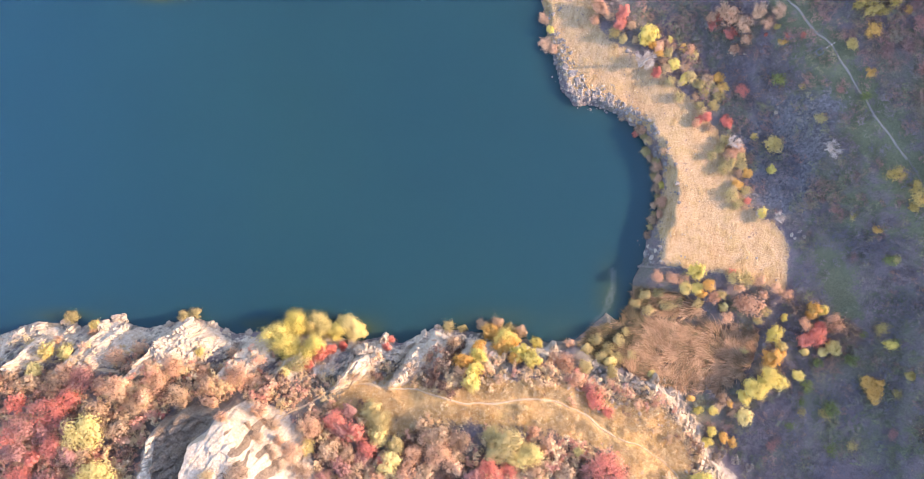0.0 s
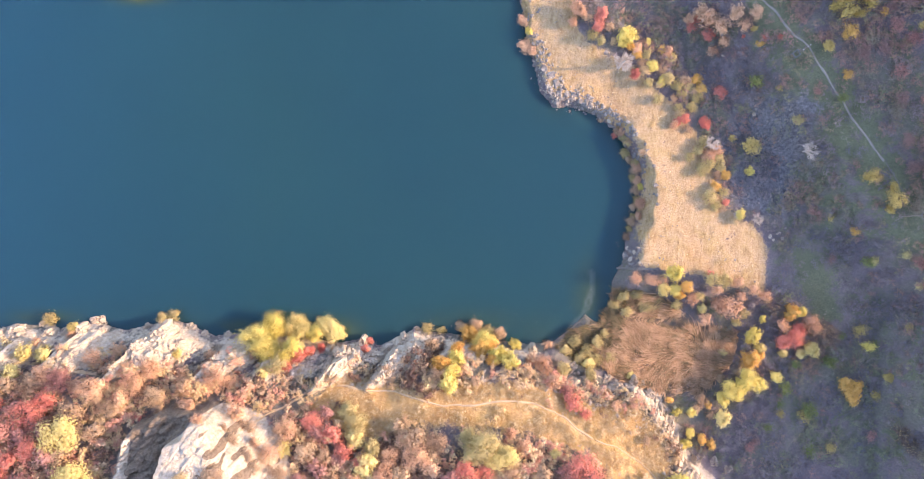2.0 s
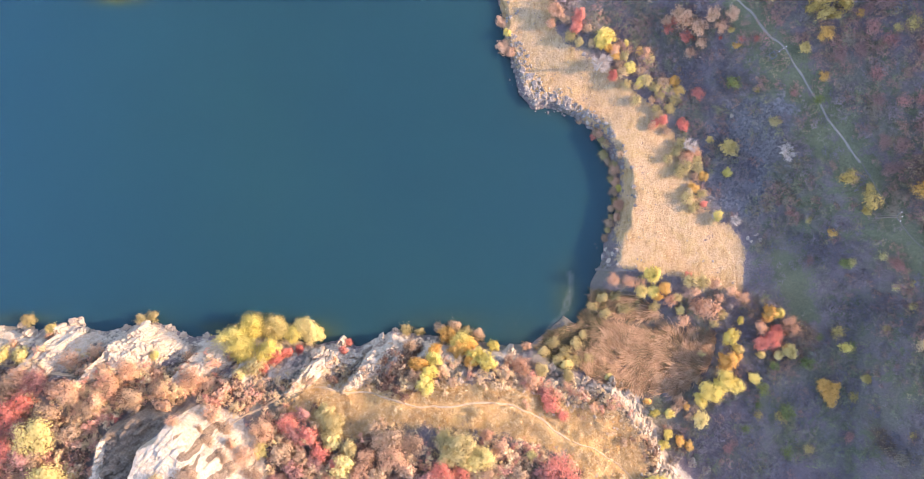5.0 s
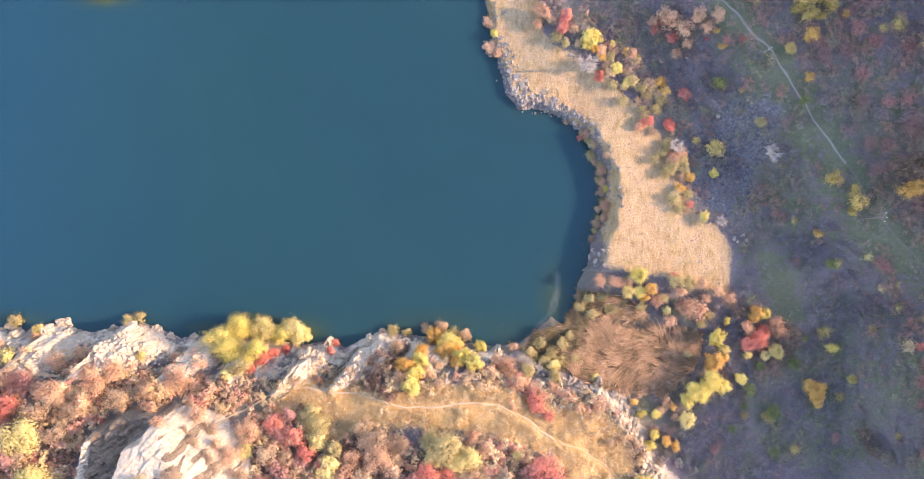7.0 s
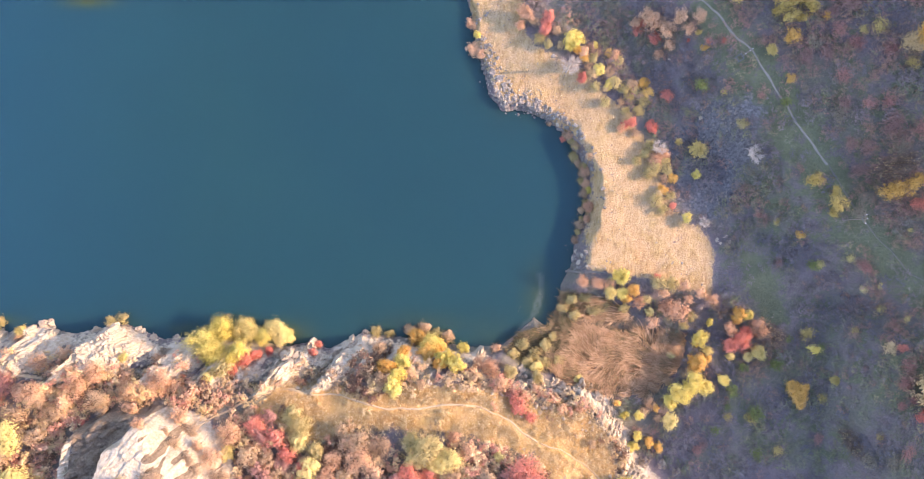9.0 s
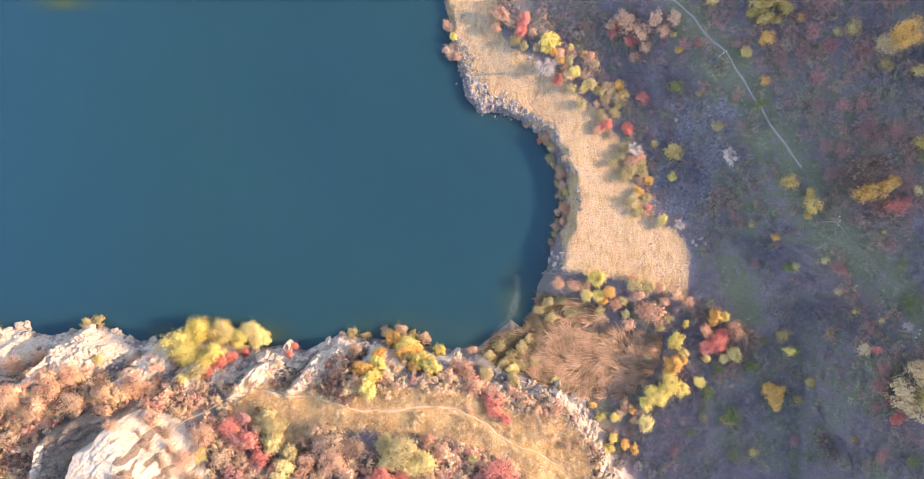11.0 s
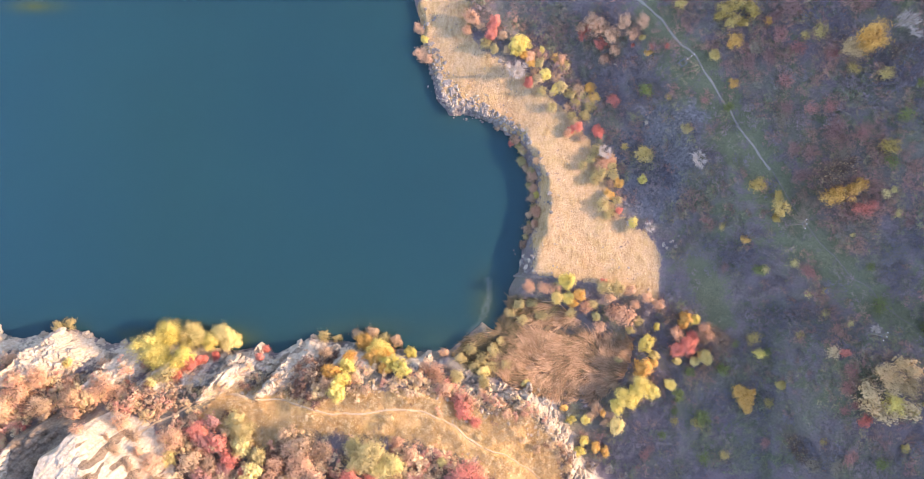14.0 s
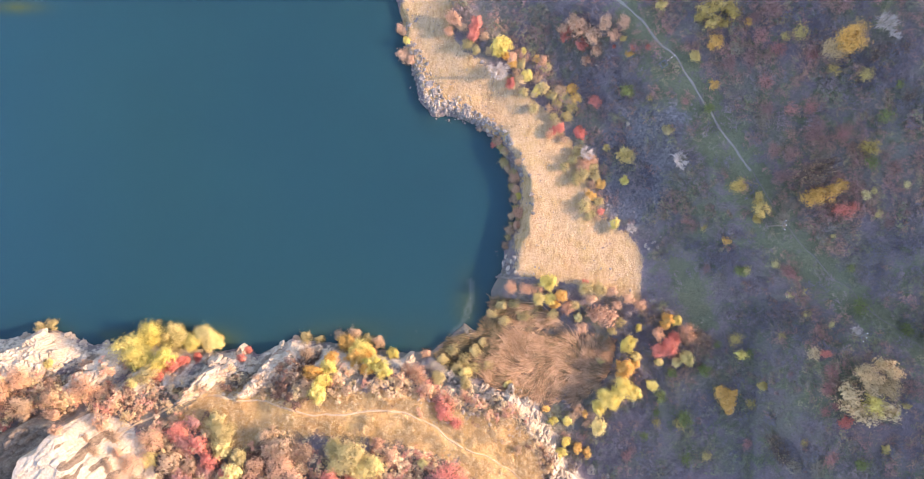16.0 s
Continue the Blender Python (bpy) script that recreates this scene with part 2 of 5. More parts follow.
REEDS = [
    (19.6, -13.4), (23.3, -12.4), (25.7, -9.9), (26.3, -7.1), (32.0, -8.2), (37.7, -12.1), (43.9, -13.4), (43.0, -17.8), (38.2, -22.2), (32.9, -21.8),
    (25.9, -19.7), (19.8, -17.4), (17.6, -15.6),
]
EAST_PATH = [
    (35.3, 41.3), (38.5, 37.8), (41.2, 35.4), (43.9, 33.6), (47.0, 30.0), (50.3, 26.5), (52.7, 23.1), (55.0, 19.4), (57.6, 15.0), (60.9, 10.8),
    (63.3, 6.6), (66.6, 2.0), (71.0, -2.7), (76.7, -7.6), (82.8, -12.0),
] + [(95.0, -22.0), (110.0, -40.0)]
RIDGE_PATH = [
    (-26.4, -25.0), (-25.2, -24.5), (-22.8, -23.4), (-20.4, -22.1), (-18.0, -20.9), (-14.8, -20.0), (-10.8, -20.5), (-6.8, -20.9), (-2.7, -21.7),
    (1.3, -22.7), (5.3, -22.5), (9.3, -22.0), (13.3, -22.4), (16.6, -24.0), (19.4, -26.2), (21.4, -27.3),
]
RIDGE_PATH_B = [
    (21.5, -27.4), (24.7, -28.7), (28.0, -31.0), (30.4, -33.4), (32.8, -37.5),
]
RIDGE_PATH_C = [
    (-69.1, -16.7), (-62.7, -17.4), (-57.9, -17.2), (-54.7, -17.5), (-50.7, -17.8), (-47.5, -18.7),
]
FILM = [
    (12.4, -15.6), (15.5, -15.3), (17.7, -14.4), (19.2, -13.2), (20.8, -11.3), (22.0, -9.3), (22.6, -6.9), (22.5, -4.7),
]
# where the shade of the eastern rim ends on the low ground: y, x
RIM_SHADE = [(70, 12), (34.7, 25), (28, 34), (24, 36), (19.3, 37.5), (14.2, 40), (9, 43.5), (1.4, 47.4), (0.4, 48.6), (-7, 48.8), (-9, 57), (-15.6, 58), (-17.8, 52.0), (-21, 50.5), (-24, 46), (-28.5, 41), (-34, 44), (-60, 46)]
RIM_X = 140.0
# western edges of the tilted rock fins along the southern shore
FINS = np.array([-96.0, -87.0, -75.0, -68.0, -60.5, -53.2, -42.0, -30.0, -21.5, -12.5, -5.0, 3.0, 12.0, 90.0])
FIN_RISE = np.array([2.0, 2.5, 2.0, 1.4, 3.0, 1.6, 5.2, 3.2, 1.4, 5.4, 3.6, 1.0, 0.5, 0.5])
DOME_TOP = [
    (-29.6, -22.2), (-31.6, -23.2), (-32.6, -24.6), (-34.3, -25.8), (-34.9, -28.2), (-35.4, -34.2), (-16.5, -34.2), (-18.0, -29.0), (-20.9, -26.0), (-22.4, -24.2),
    (-25.9, -22.5),
]
DOME_STEP = [
    (-37.0, -22.6), (-39.9, -24.2), (-41.1, -26.2), (-41.5, -29.3), (-41.8, -35.4), (-34.7, -36.2), (-20.2, -35.4), (-20.9, -30.0), (-23.2, -25.8),
    (-26.3, -23.3), (-30.5, -22.0), (-34.7, -22.0),
]


def smooth(v, a, b):
    u = np.clip((v - a) / (b - a), 0, 1)
    return u * u * (3 - 2 * u)


def distance(x, y, pts, closed):
    """Distance to a line of points and, for a closed one, whether inside."""
    best = np.full(x.shape, 1e9)
    inside = np.zeros(x.shape, bool)
    n = len(pts)
    for k in range(n if closed else n - 1):
        (ax, ay), (bx, by) = pts[k], pts[(k + 1) % n]
        dx, dy = bx - ax, by - ay
        u = np.clip(((x - ax) * dx + (y - ay) * dy) / (dx * dx + dy * dy + 1e-9), 0, 1)
        best = np.minimum(best, np.hypot(x - ax - u * dx, y - ay - u * dy))
        if closed:
            inside ^= ((ay > y) != (by > y)) & (x < ax + (y - ay) * dx / (dy if abs(dy) > 1e-9 else 1e-9))
    return best, inside


def signed(x, y, pts):
    d, i = distance(x, y, pts, True)
    return np.where(i, d, -d)


def lattice(i, j, seed):
    h = (i.astype(np.int64) * 374761393 + j.astype(np.int64) * 668265263 + seed * 974634777) & 0xFFFFFFFF
    h = ((h ^ (h >> 13)) * 1274126177) & 0xFFFFFFFF
    return ((h ^ (h >> 16)) & 0xFFFF) / 65535.0


def value(x, y, seed):
    i, j = np.floor(x), np.floor(y)
    u, v = x - i, y - j
    u, v = u * u * (3 - 2 * u), v * v * (3 - 2 * v)
    a, b = lattice(i, j, seed), lattice(i + 1, j, seed)
    c, d = lattice(i, j + 1, seed), lattice(i + 1, j + 1, seed)
    return (a * (1 - u) + b * u) * (1 - v) + (c * (1 - u) + d * u) * v


def fractal(x, y, seed, octaves=4, ridged=False):
    out, amp, tot = 0, 1.0, 0
    for k in range(octaves):
        n = value(x * 2 ** k + 17.3 * k, y * 2 ** k - 9.1 * k, seed + k)
        out = out + amp * ((1 - np.abs(2 * n - 1)) if ridged else n)
        tot += amp
        amp *= 0.5
    return out / tot


def cells(x, y, seed):
    """Broken blocks: each block's own number, the way from its middle, and the distance to its edge."""
    i0, j0 = np.floor(x), np.floor(y)
    near, second = np.full(x.shape, 1e9), np.full(x.shape, 1e9)
    own, ox, oy = np.zeros(x.shape), np.zeros(x.shape), np.zeros(x.shape)
    for di in (-1, 0, 1):
        for dj in (-1, 0, 1):
            i, j = i0 + di, j0 + dj
            dx, dy = x - i - lattice(i, j, seed), y - j - lattice(i, j, seed + 1)
            d = np.hypot(dx, dy)
            closer = d < near
            second = np.where(closer, near, np.minimum(second, d))
            own, ox, oy = np.where(closer, lattice(i, j, seed + 2), own), np.where(closer, dx, ox), np.where(closer, dy, oy)
            near = np.where(closer, d, near)
    return own, ox, oy, second - near


def fractured(x, y, seed, long=2.4, wide=1.0):
    """Relief of limestone broken into tilted blocks along its bedding."""
    a, b = x * 0.62 + y * 0.78, x * 0.78 - y * 0.62
    out = 0
    for k, amp in ((0, 1.0), (1, 0.45)):
        f = 2.4 ** k
        own, ox, oy, edge = cells(a / long * f, b / wide * f, seed + 5 * k)
        tilt = (own * 7.3) % 1 - 0.5
        out = out + amp * ((own - 0.5) + ox * tilt * 0.9 - oy * 0.5 * ((own * 3.7) % 1) - 0.45 * (1 - smooth(edge, 0.0, 0.16)))
    return out


def fin_place(x, y):
    """The fin under a point: its number, metres from its western edge, and share of its width."""
    u = x - 0.8 * (y + 13) + (fractal(x / 3, y / 3, 33, 3) - 0.5) * 2.2 + (fractal(x * 1.1, y * 1.1, 35, 2) - 0.5) * 0.7
    k = np.clip(np.searchsorted(FINS, u) - 1, 0, len(FINS) - 2)
    d = u - np.take(FINS, k)
    return k, d, np.clip(d / (np.take(FINS, k + 1) - np.take(FINS, k)), 0, 1)


def east_of_path(x, y):
    px, py = np.array([p[0] for p in EAST_PATH]), np.array([p[1] for p in EAST_PATH])
    return (x - np.interp(-y, -py, px)) * 0.78


def height(x, y):
    wob = (fractal(x / 2.5, y / 2.5, 5, 3) - 0.5) * 1.6
    ds = -signed(x, y, LAKE)
    dr = signed(x, y, RIDGE) + wob * 0.8
    e = east_of_path(x, y)
    # low ground, plateau and the bank down to the water
    low = 2.7 - 1.2 * smooth(-y, 5, 10) * smooth(x, 22, 30)
    beach = smooth(y, 15, 21)
    z = 0.15 + low * ((1 - beach) * smooth(ds + wob * 0.9, 0.0, 2.0) + beach * (0.36 * smooth(ds + wob * 0.9, 0, 1.0) + 0.64 * smooth(ds, 0.5, 11)))
    # slope up to the terrace of the eastern footpath and on towards the rim
    z = z + 5.6 * smooth(e, -11, -0.8) * smooth(x, 28, 46) + 0.22 * np.clip(e - 1, 0, 32)
    z = z + 7.5 * smooth(x, 62, 72) * smooth(-y, 7, 16) * (1 - smooth(e, -6, 2))
    crest = 3 + (RIM_X - np.interp(-y, [-p[0] for p in RIM_SHADE], [p[1] for p in RIM_SHADE])) * TAN_SUN
    up = np.clip((x - 98) / (RIM_X - 98), 0, 1)
    z = np.where(x > 98, z + (crest - z) * (up * up * (3 - 2 * up)), z)
    # reed basin
    z = z + (0.25 - z) * smooth(signed(x, y, REEDS), -1.5, 1.2)
    # the southern ridge with its rocky shore
    top = 1.2 + 7.0 * (1 - np.exp(-np.clip(dr, 0, 99) / 4.2)) + 0.07 * np.clip(dr, 0, 30)
    bluff = 3.3 + 3.0 * (1 - np.exp(-np.clip(dr, 0, 99) / 5.0)) + 0.03 * np.clip(dr, 0, 30)
    top = top + (bluff - top) * smooth(x, 20, 30)
    top = top + 2.0 * np.exp(-((x + 31) / 8.0) ** 2 - ((y + 28.5) / 6.0) ** 2)
    top = top + 2.5 * np.exp(-((x + 50) / 8) ** 2 - ((y + 27) / 6) ** 2)
    crag = (fractal(x / 1.6, y / 1.6, 23, 4) - 0.5) * 1.3
    ease = 5.0 * smooth(x, -31.5, -26)
    top = top + 2.4 * smooth(signed(x, y, DOME_TOP) + crag * 0.9, -0.15, 0.3 + ease) + 4.2 * smooth(signed(x, y, DOME_STEP) + crag, -0.3, 0.5 + ease)
    top = top + smooth(signed(x, y, DOME_TOP), 0.2, 1.2) * ((fractal(x / 2.6 + y / 5, y / 6.0 - x / 9, 37, 4, True) - 0.6) * 0.45 + fractured(x, y, 351, 3.6, 1.5) * 0.26)
    top = top + smooth(signed(x, y, DOME_STEP), 0.2, 0.9) * (1 - smooth(signed(x, y, DOME_TOP), -0.8, 0.0)) * fractured(x, y, 361, 1.8, 0.9) * 0.8
    rocky = smooth(dr, 0.0, 0.8) * (1 - smooth(dr, 3.2 + 1.6 * smooth(-x, 12, 22), 5.4 + 2.0 * smooth(-x, 12, 22))) * (1 - smooth(x, 2, 12))
    k, d, t = fin_place(x, y)
    fin = smooth(d, 0.0, 0.55) * (1 - t)
    broken = fractured(x, y, 301)
    top = top + rocky * ((fin - 0.35) * np.take(FIN_RISE, k) * 1.15 + broken * 0.7 + (fractal(x / 2.2, y / 2.2, 31, 3, True) - 0.6) * 0.9)
    cliff = smooth(x, 18, 24) * smooth(dr, -0.8, 0.2) * (1 - smooth(dr, 1.8, 3.4))
    top = top + cliff * (broken * 1.0 + 0.2)
    z = np.where(dr > -0.4, z + (top - z) * smooth(dr, -0.4, 1.4), z)
    z = z + (fractal(x / 5, y / 5, 11, 5) - 0.5) * 0.7 * smooth(ds, 0.3, 3)
    # lake bed
    z = np.where(ds < 0, -0.25 - 0.5 * np.clip(-ds, 0, 8), z)
    far = np.maximum(np.maximum(-150 - x, y - 60), -70 - y)
    return z + np.where(ds > 0, 10 * smooth(far, 0, 120) * fractal(x / 60, y / 60, 71, 3), 0)


def ground_z(x, y):
    return float(height(np.array([float(x)]), np.array([float(y)]))[0])


def axis(lo, hi, step, end):
    mid = np.arange(lo, hi + step / 2, step)
    out, s, v = [], step, hi
    while v < end:
        s *= 1.13
        v += s
        out.append(v - hi)
    out = np.array(out)
    return np.concatenate([(lo - out)[::-1], mid, hi + out])


def mesh_from(name, verts, faces, mats, smooth_shade=True):
    me = bpy.data.meshes.new(name)
    verts, faces = np.asarray(verts, np.float32), np.asarray(faces, np.int32)
    k = faces.shape[1]
    me.vertices.add(len(verts))
    me.vertices.foreach_set("co", verts.ravel())
    me.loops.add(faces.size)
    me.loops.foreach_set("vertex_index", faces.ravel())
    me.polygons.add(len(faces))
    me.polygons.foreach_set("loop_start", np.arange(0, faces.size, k, dtype=np.int32))
    me.polygons.foreach_set("use_smooth", np.full(len(faces), smooth_shade))
    me.update(calc_edges=True)
    for m in mats:
        me.materials.append(m)
    return me


def grid_faces(nx, ny):
    i = np.arange(nx - 1)[None, :] + nx * np.arange(ny - 1)[:, None]
    i = i.ravel()
    return np.stack([i, i + 1, i + nx + 1, i + nx], 1)


def colour_attribute(me, name, r, g, b):
    a = me.color_attributes.new(name, "FLOAT_COLOR", "POINT")
    a.data.foreach_set("color", np.stack([r, g, b, np.ones_like(r)], 1).astype(np.float32).ravel())


def point_value(me, name, v, domain="POINT"):
    a = me.attributes.new(name, "FLOAT", domain)
    a.data.foreach_set("value", np.asarray(v, np.float32))


# plots of ground cover
GRASS_PLOT = [
    (12.1, 36.5), (17.6, 36.5), (18.5, 32.2), (22.7, 28.3), (27.9, 25.8), (29.6, 23.6), (34.7, 19.4), (38.1, 14.2), (39.4, 9.1), (41.1, 5.3),
    (46.7, 1.2), (47.4, -2.0), (47.1, -8.0), (39.8, -5.4), (28.7, -3.5), (28.9, 0.6), (29.7, 5.7), (30.0, 11.7), (27.0, 16.4), (21.9, 20.0),
    (17.2, 21.1), (14.2, 25.8), (12.9, 30.5),
]
RIDGE_GRASS = [
    (-18.4, -22.8), (-14.8, -18.8), (-8.4, -19.2), (-3.5, -20.8), (3.7, -19.6), (10.9, -19.6), (16.6, -20.8), (21.4, -22.8), (27.0, -22.8),
    (30.6, -26.0), (32.6, -31.6), (31.8, -37.3), (24.6, -37.3), (20.6, -29.2), (14.1, -26.8), (7.7, -25.6), (1.3, -25.2), (-5.1, -24.4), (-7.6, -26.8),
    (-11.6, -26.8), (-14.8, -24.4),
]
GREEN_PLOT = [
    (51.2, -1.5), (53.7, -1.1), (56.5, -5.4), (58.5, -11.3), (56.5, -12.5), (54.0, -8.7), (52.0, -5.0),
]
SCREE_PLOT = [
    (39.3, 14.9), (46.1, 20.8), (52.0, 19.1), (51.1, 9.8), (49.5, 3.1), (43.6, 4.8), (41.0, 9.0),
]
DOME_ROCK = [
    (-38.8, -22.5), (-34.3, -21.5), (-29.0, -21.9), (-24.3, -23.2), (-22.2, -25.5), (-20.3, -28.9), (-19.2, -34.2), (-44.8, -35.7), (-42.9, -28.9),
    (-41.1, -25.2),
]


def build_ground():
    xs = axis(-68, 90, 0.24, 2600)
    fine, coarse = axis(-36, -8.9, 0.19, 2600), axis(-8.5, 42, 0.42, 2600)
    ys = np.concatenate([fine[fine < -8.8], coarse[coarse > -8.6]])
    x, y = [a.ravel() for a in np.meshgrid(xs, ys)]
    z = height(x, y)
    me = mesh_from("ground", np.stack([x, y, z], 1), grid_faces(len(xs), len(ys)), [GROUND])
    dr, ds, e = signed(x, y, RIDGE), -signed(x, y, LAKE), east_of_path(x, y)
    tan = smooth(signed(x, y, GRASS_PLOT), -1.0, 1.0)
    tan = np.maximum(tan, 0.95 * smooth(signed(x, y, RIDGE_GRASS), -1.5, 1.5))
    tan = np.maximum(tan, 0.2 * smooth(dr, 3, 6))
    tan = np.maximum(tan, smooth(ds, 0.5, 1.4) * (1 - smooth(ds, 6, 9)) * smooth(y, 14, 18))
    green = np.maximum(smooth(signed(x, y, GREEN_PLOT), -2, 1.5), 0.75 * smooth(e, -6.5, -2) * (1 - smooth(e, 0.8, 4)) * smooth(x, 38, 46))
    green = np.maximum(green, 0.45 * smooth(x, 44, 52) * smooth(fractal(x / 9, y / 9, 91, 3), 0.45, 0.65))
    dz = 0.4
    slope = np.hypot(height(x + dz, y) - z, height(x, y + dz) - z) / dz
    rock = smooth(dr, -0.8, 0.6) * (1 - smooth(dr, 3.0 + smooth(-x, 12, 22), 5.0 + 1.5 * smooth(-x, 12, 22))) * (1 - smooth(x, 0, 25) * 0.5)
    _, _, along = fin_place(x, y)
    bare = 1.25 - 0.85 * smooth(along, 0.45, 0.85)
    dome = smooth(signed(x, y, DOME_ROCK), -0.6, 0.8) * (1.3 - 0.7 * smooth(x + 0.5 * (y + 27), -22, -17))
    ring = smooth(signed(x, y, DOME_STEP), -1.0, 0.0) * (1 - smooth(signed(x, y, DOME_TOP), -0.6, 0.0)) * np.maximum(smooth(y, -26, -24), smooth(x, -40, -38.8))
    rock = np.maximum(rock * (bare - 0.7 * smooth(x, -4, 1)), dome * (1 - ring))
    rock = np.maximum(rock, 0.75 * smooth(x, 25, 29) * smooth(dr, -1.6, -0.3) * (1 - smooth(dr, 1.4, 2.8)))
    rock = np.maximum(rock, smooth(dr, -1.5, 0.3) * (1 - smooth(dr, 1.2, 2.4)) * (0.6 - 0.3 * smooth(x, -4, 2)))
    rock = np.maximum(rock, 0.7 * smooth(slope, 1.0, 1.8) * smooth(dr, -1, 0.5))
    # brown soil cover, also darkening the strip that the dome top shades
    hollow_shade = smooth(signed(x, y, DOME_STEP), 1.5, 2.1) * (1 - smooth(signed(x, y, DOME_TOP), -0.6, 0.1))
    rock = rock * (1 - 0.9 * hollow_shade)
    patch = np.zeros_like(x)
    for cx, cy, ra, rb in ((-27.6, -25.6, 1.8, 0.6), (-28.5, -29.5, 2.4, 0.9), (-24.9, -29.6, 2.1, 0.8), (-29.6, -24.3, 0.8, 0.45), (-25.4, -27.0, 1.0, 0.4)):
        pa, pb = (x - cx) * 0.62 + (y - cy) * 0.78, (x - cx) * 0.78 - (y - cy) * 0.62
        patch = np.maximum(patch, 1.5 * (1 - smooth(np.hypot(pa / ra, pb / rb) + (fractal(x / 0.8, y / 0.8, 87, 2) - 0.5) * 2.6, 0.6, 1.0)))
    rock = rock * (1 - 0.85 * ring)
    tan = tan * (1 - hollow_shade)
    scree = smooth(signed(x, y, SCREE_PLOT), -2, 2)
    colour_attribute(me, "cover", tan, green, rock)
    # dark ground under brush and reeds stands in for shade between the plants
    gap_shade = np.maximum(0.45 * smooth(dr, 2.5, 5) * (1 - smooth(signed(x, y, RIDGE_GRASS), -2, 0)) * (1 - dome), 0.55 * smooth(signed(x, y, REEDS), -0.8, 0.5))
    patch = np.maximum(patch, gap_shade)
    colour_attribute(me, "cover_b", np.maximum(1.2 * np.maximum(hollow_shade, 0.75 * ring), patch), scree, smooth(dr, 0, 3))
    corner = np.empty(len(me.loops), np.int32)
    me.loops.foreach_get("vertex_index", corner)
    me.polygons.foreach_set("use_smooth", rock[corner.reshape(-1, 4)[:, 0]] < 0.4)
    tagged(new("ground", me), "sloping quarry ground with dry grass, leaf litter and bare limestone", "ground", kind="structure")


def build_water():
    xs, ys = axis(-72, 36, 0.4, 170), axis(-20, 42, 0.4, 120)
    xs = xs[xs < 40]
    x, y = [a.ravel() for a in np.meshgrid(xs, ys)]
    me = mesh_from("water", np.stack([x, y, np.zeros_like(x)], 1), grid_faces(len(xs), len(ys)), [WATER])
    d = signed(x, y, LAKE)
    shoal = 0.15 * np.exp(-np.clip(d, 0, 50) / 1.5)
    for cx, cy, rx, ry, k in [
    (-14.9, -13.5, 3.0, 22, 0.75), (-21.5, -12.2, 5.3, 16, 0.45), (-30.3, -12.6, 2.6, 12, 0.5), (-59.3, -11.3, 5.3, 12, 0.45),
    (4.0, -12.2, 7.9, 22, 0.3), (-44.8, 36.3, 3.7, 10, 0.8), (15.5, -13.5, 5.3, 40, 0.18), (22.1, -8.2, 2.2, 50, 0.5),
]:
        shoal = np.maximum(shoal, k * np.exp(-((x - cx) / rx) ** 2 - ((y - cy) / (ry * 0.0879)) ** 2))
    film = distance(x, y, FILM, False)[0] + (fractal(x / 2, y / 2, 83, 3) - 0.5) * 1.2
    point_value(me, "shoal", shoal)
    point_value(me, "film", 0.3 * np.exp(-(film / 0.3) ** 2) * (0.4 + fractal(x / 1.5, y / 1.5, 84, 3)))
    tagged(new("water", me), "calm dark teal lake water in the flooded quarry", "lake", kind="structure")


build_ground()
build_water()


def strip(name, pts, width, label, mat, lift=0.05):
    """A trodden path that lies on the ground."""
    pts = np.array(pts, float)
    seg = np.r_[0, np.cumsum(np.hypot(*np.diff(pts, axis=0).T))]
    s = np.arange(0, seg[-1], 0.35)
    x, y = np.interp(s, seg, pts[:, 0]), np.interp(s, seg, pts[:, 1])
    for _ in range(6):
        x[1:-1], y[1:-1] = (x[:-2] + x[1:-1] * 2 + x[2:]) / 4, (y[:-2] + y[1:-1] * 2 + y[2:]) / 4
    x = x + (fractal(s / 3, s * 0, 3, 3) - 0.5) * 0.7
    y = y + (fractal(s / 3, s * 0 + 9, 4, 3) - 0.5) * 0.7
    tx, ty = np.gradient(x), np.gradient(y)
    n = np.hypot(tx, ty)
    nx, ny = -ty / n, tx / n
    w = width * (0.6 + 0.8 * fractal(s / 1.2, s * 0 + 5, 8, 3))
    cols = []
    for k in (-0.5, -0.25, 0, 0.25, 0.5):
        px, py = x + nx * w * k, y + ny * w * k
        cols.append(np.stack([px, py, height(px, py) + (lift if abs(k) < 0.4 else lift - 0.06) + (fractal(s / 1.5, s * 0 + 2, 9, 3) - 0.4) * 0.1 + 0.01], 1))
    v = np.stack(cols, 1).reshape(-1, 3)
    me = mesh_from(name, v, grid_faces(5, len(s)), [mat])
    return tagged(new(name, me), label, "footpath", kind="structure")


def dust_material(name, a, c):
    m, t, b = material(name, 0.95)
    f = noise_tex(t, 4, 6, 0.75)
    t.links.new(ramp(t, f, [(0.3, a), (0.7, c)]), b.inputs["Base Color"])
    bump(t, b, f, 0.7, 0.08)
    return m


PALE_DUST = dust_material("pale_dust", (0.32, 0.235, 0.145), (0.47, 0.36, 0.235))
GREY_DUST = dust_material("grey_dust", (0.18, 0.17, 0.14), (0.26, 0.243, 0.2))
DULL_DUST = dust_material("dull_dust", (0.115, 0.112, 0.085), (0.18, 0.17, 0.135))
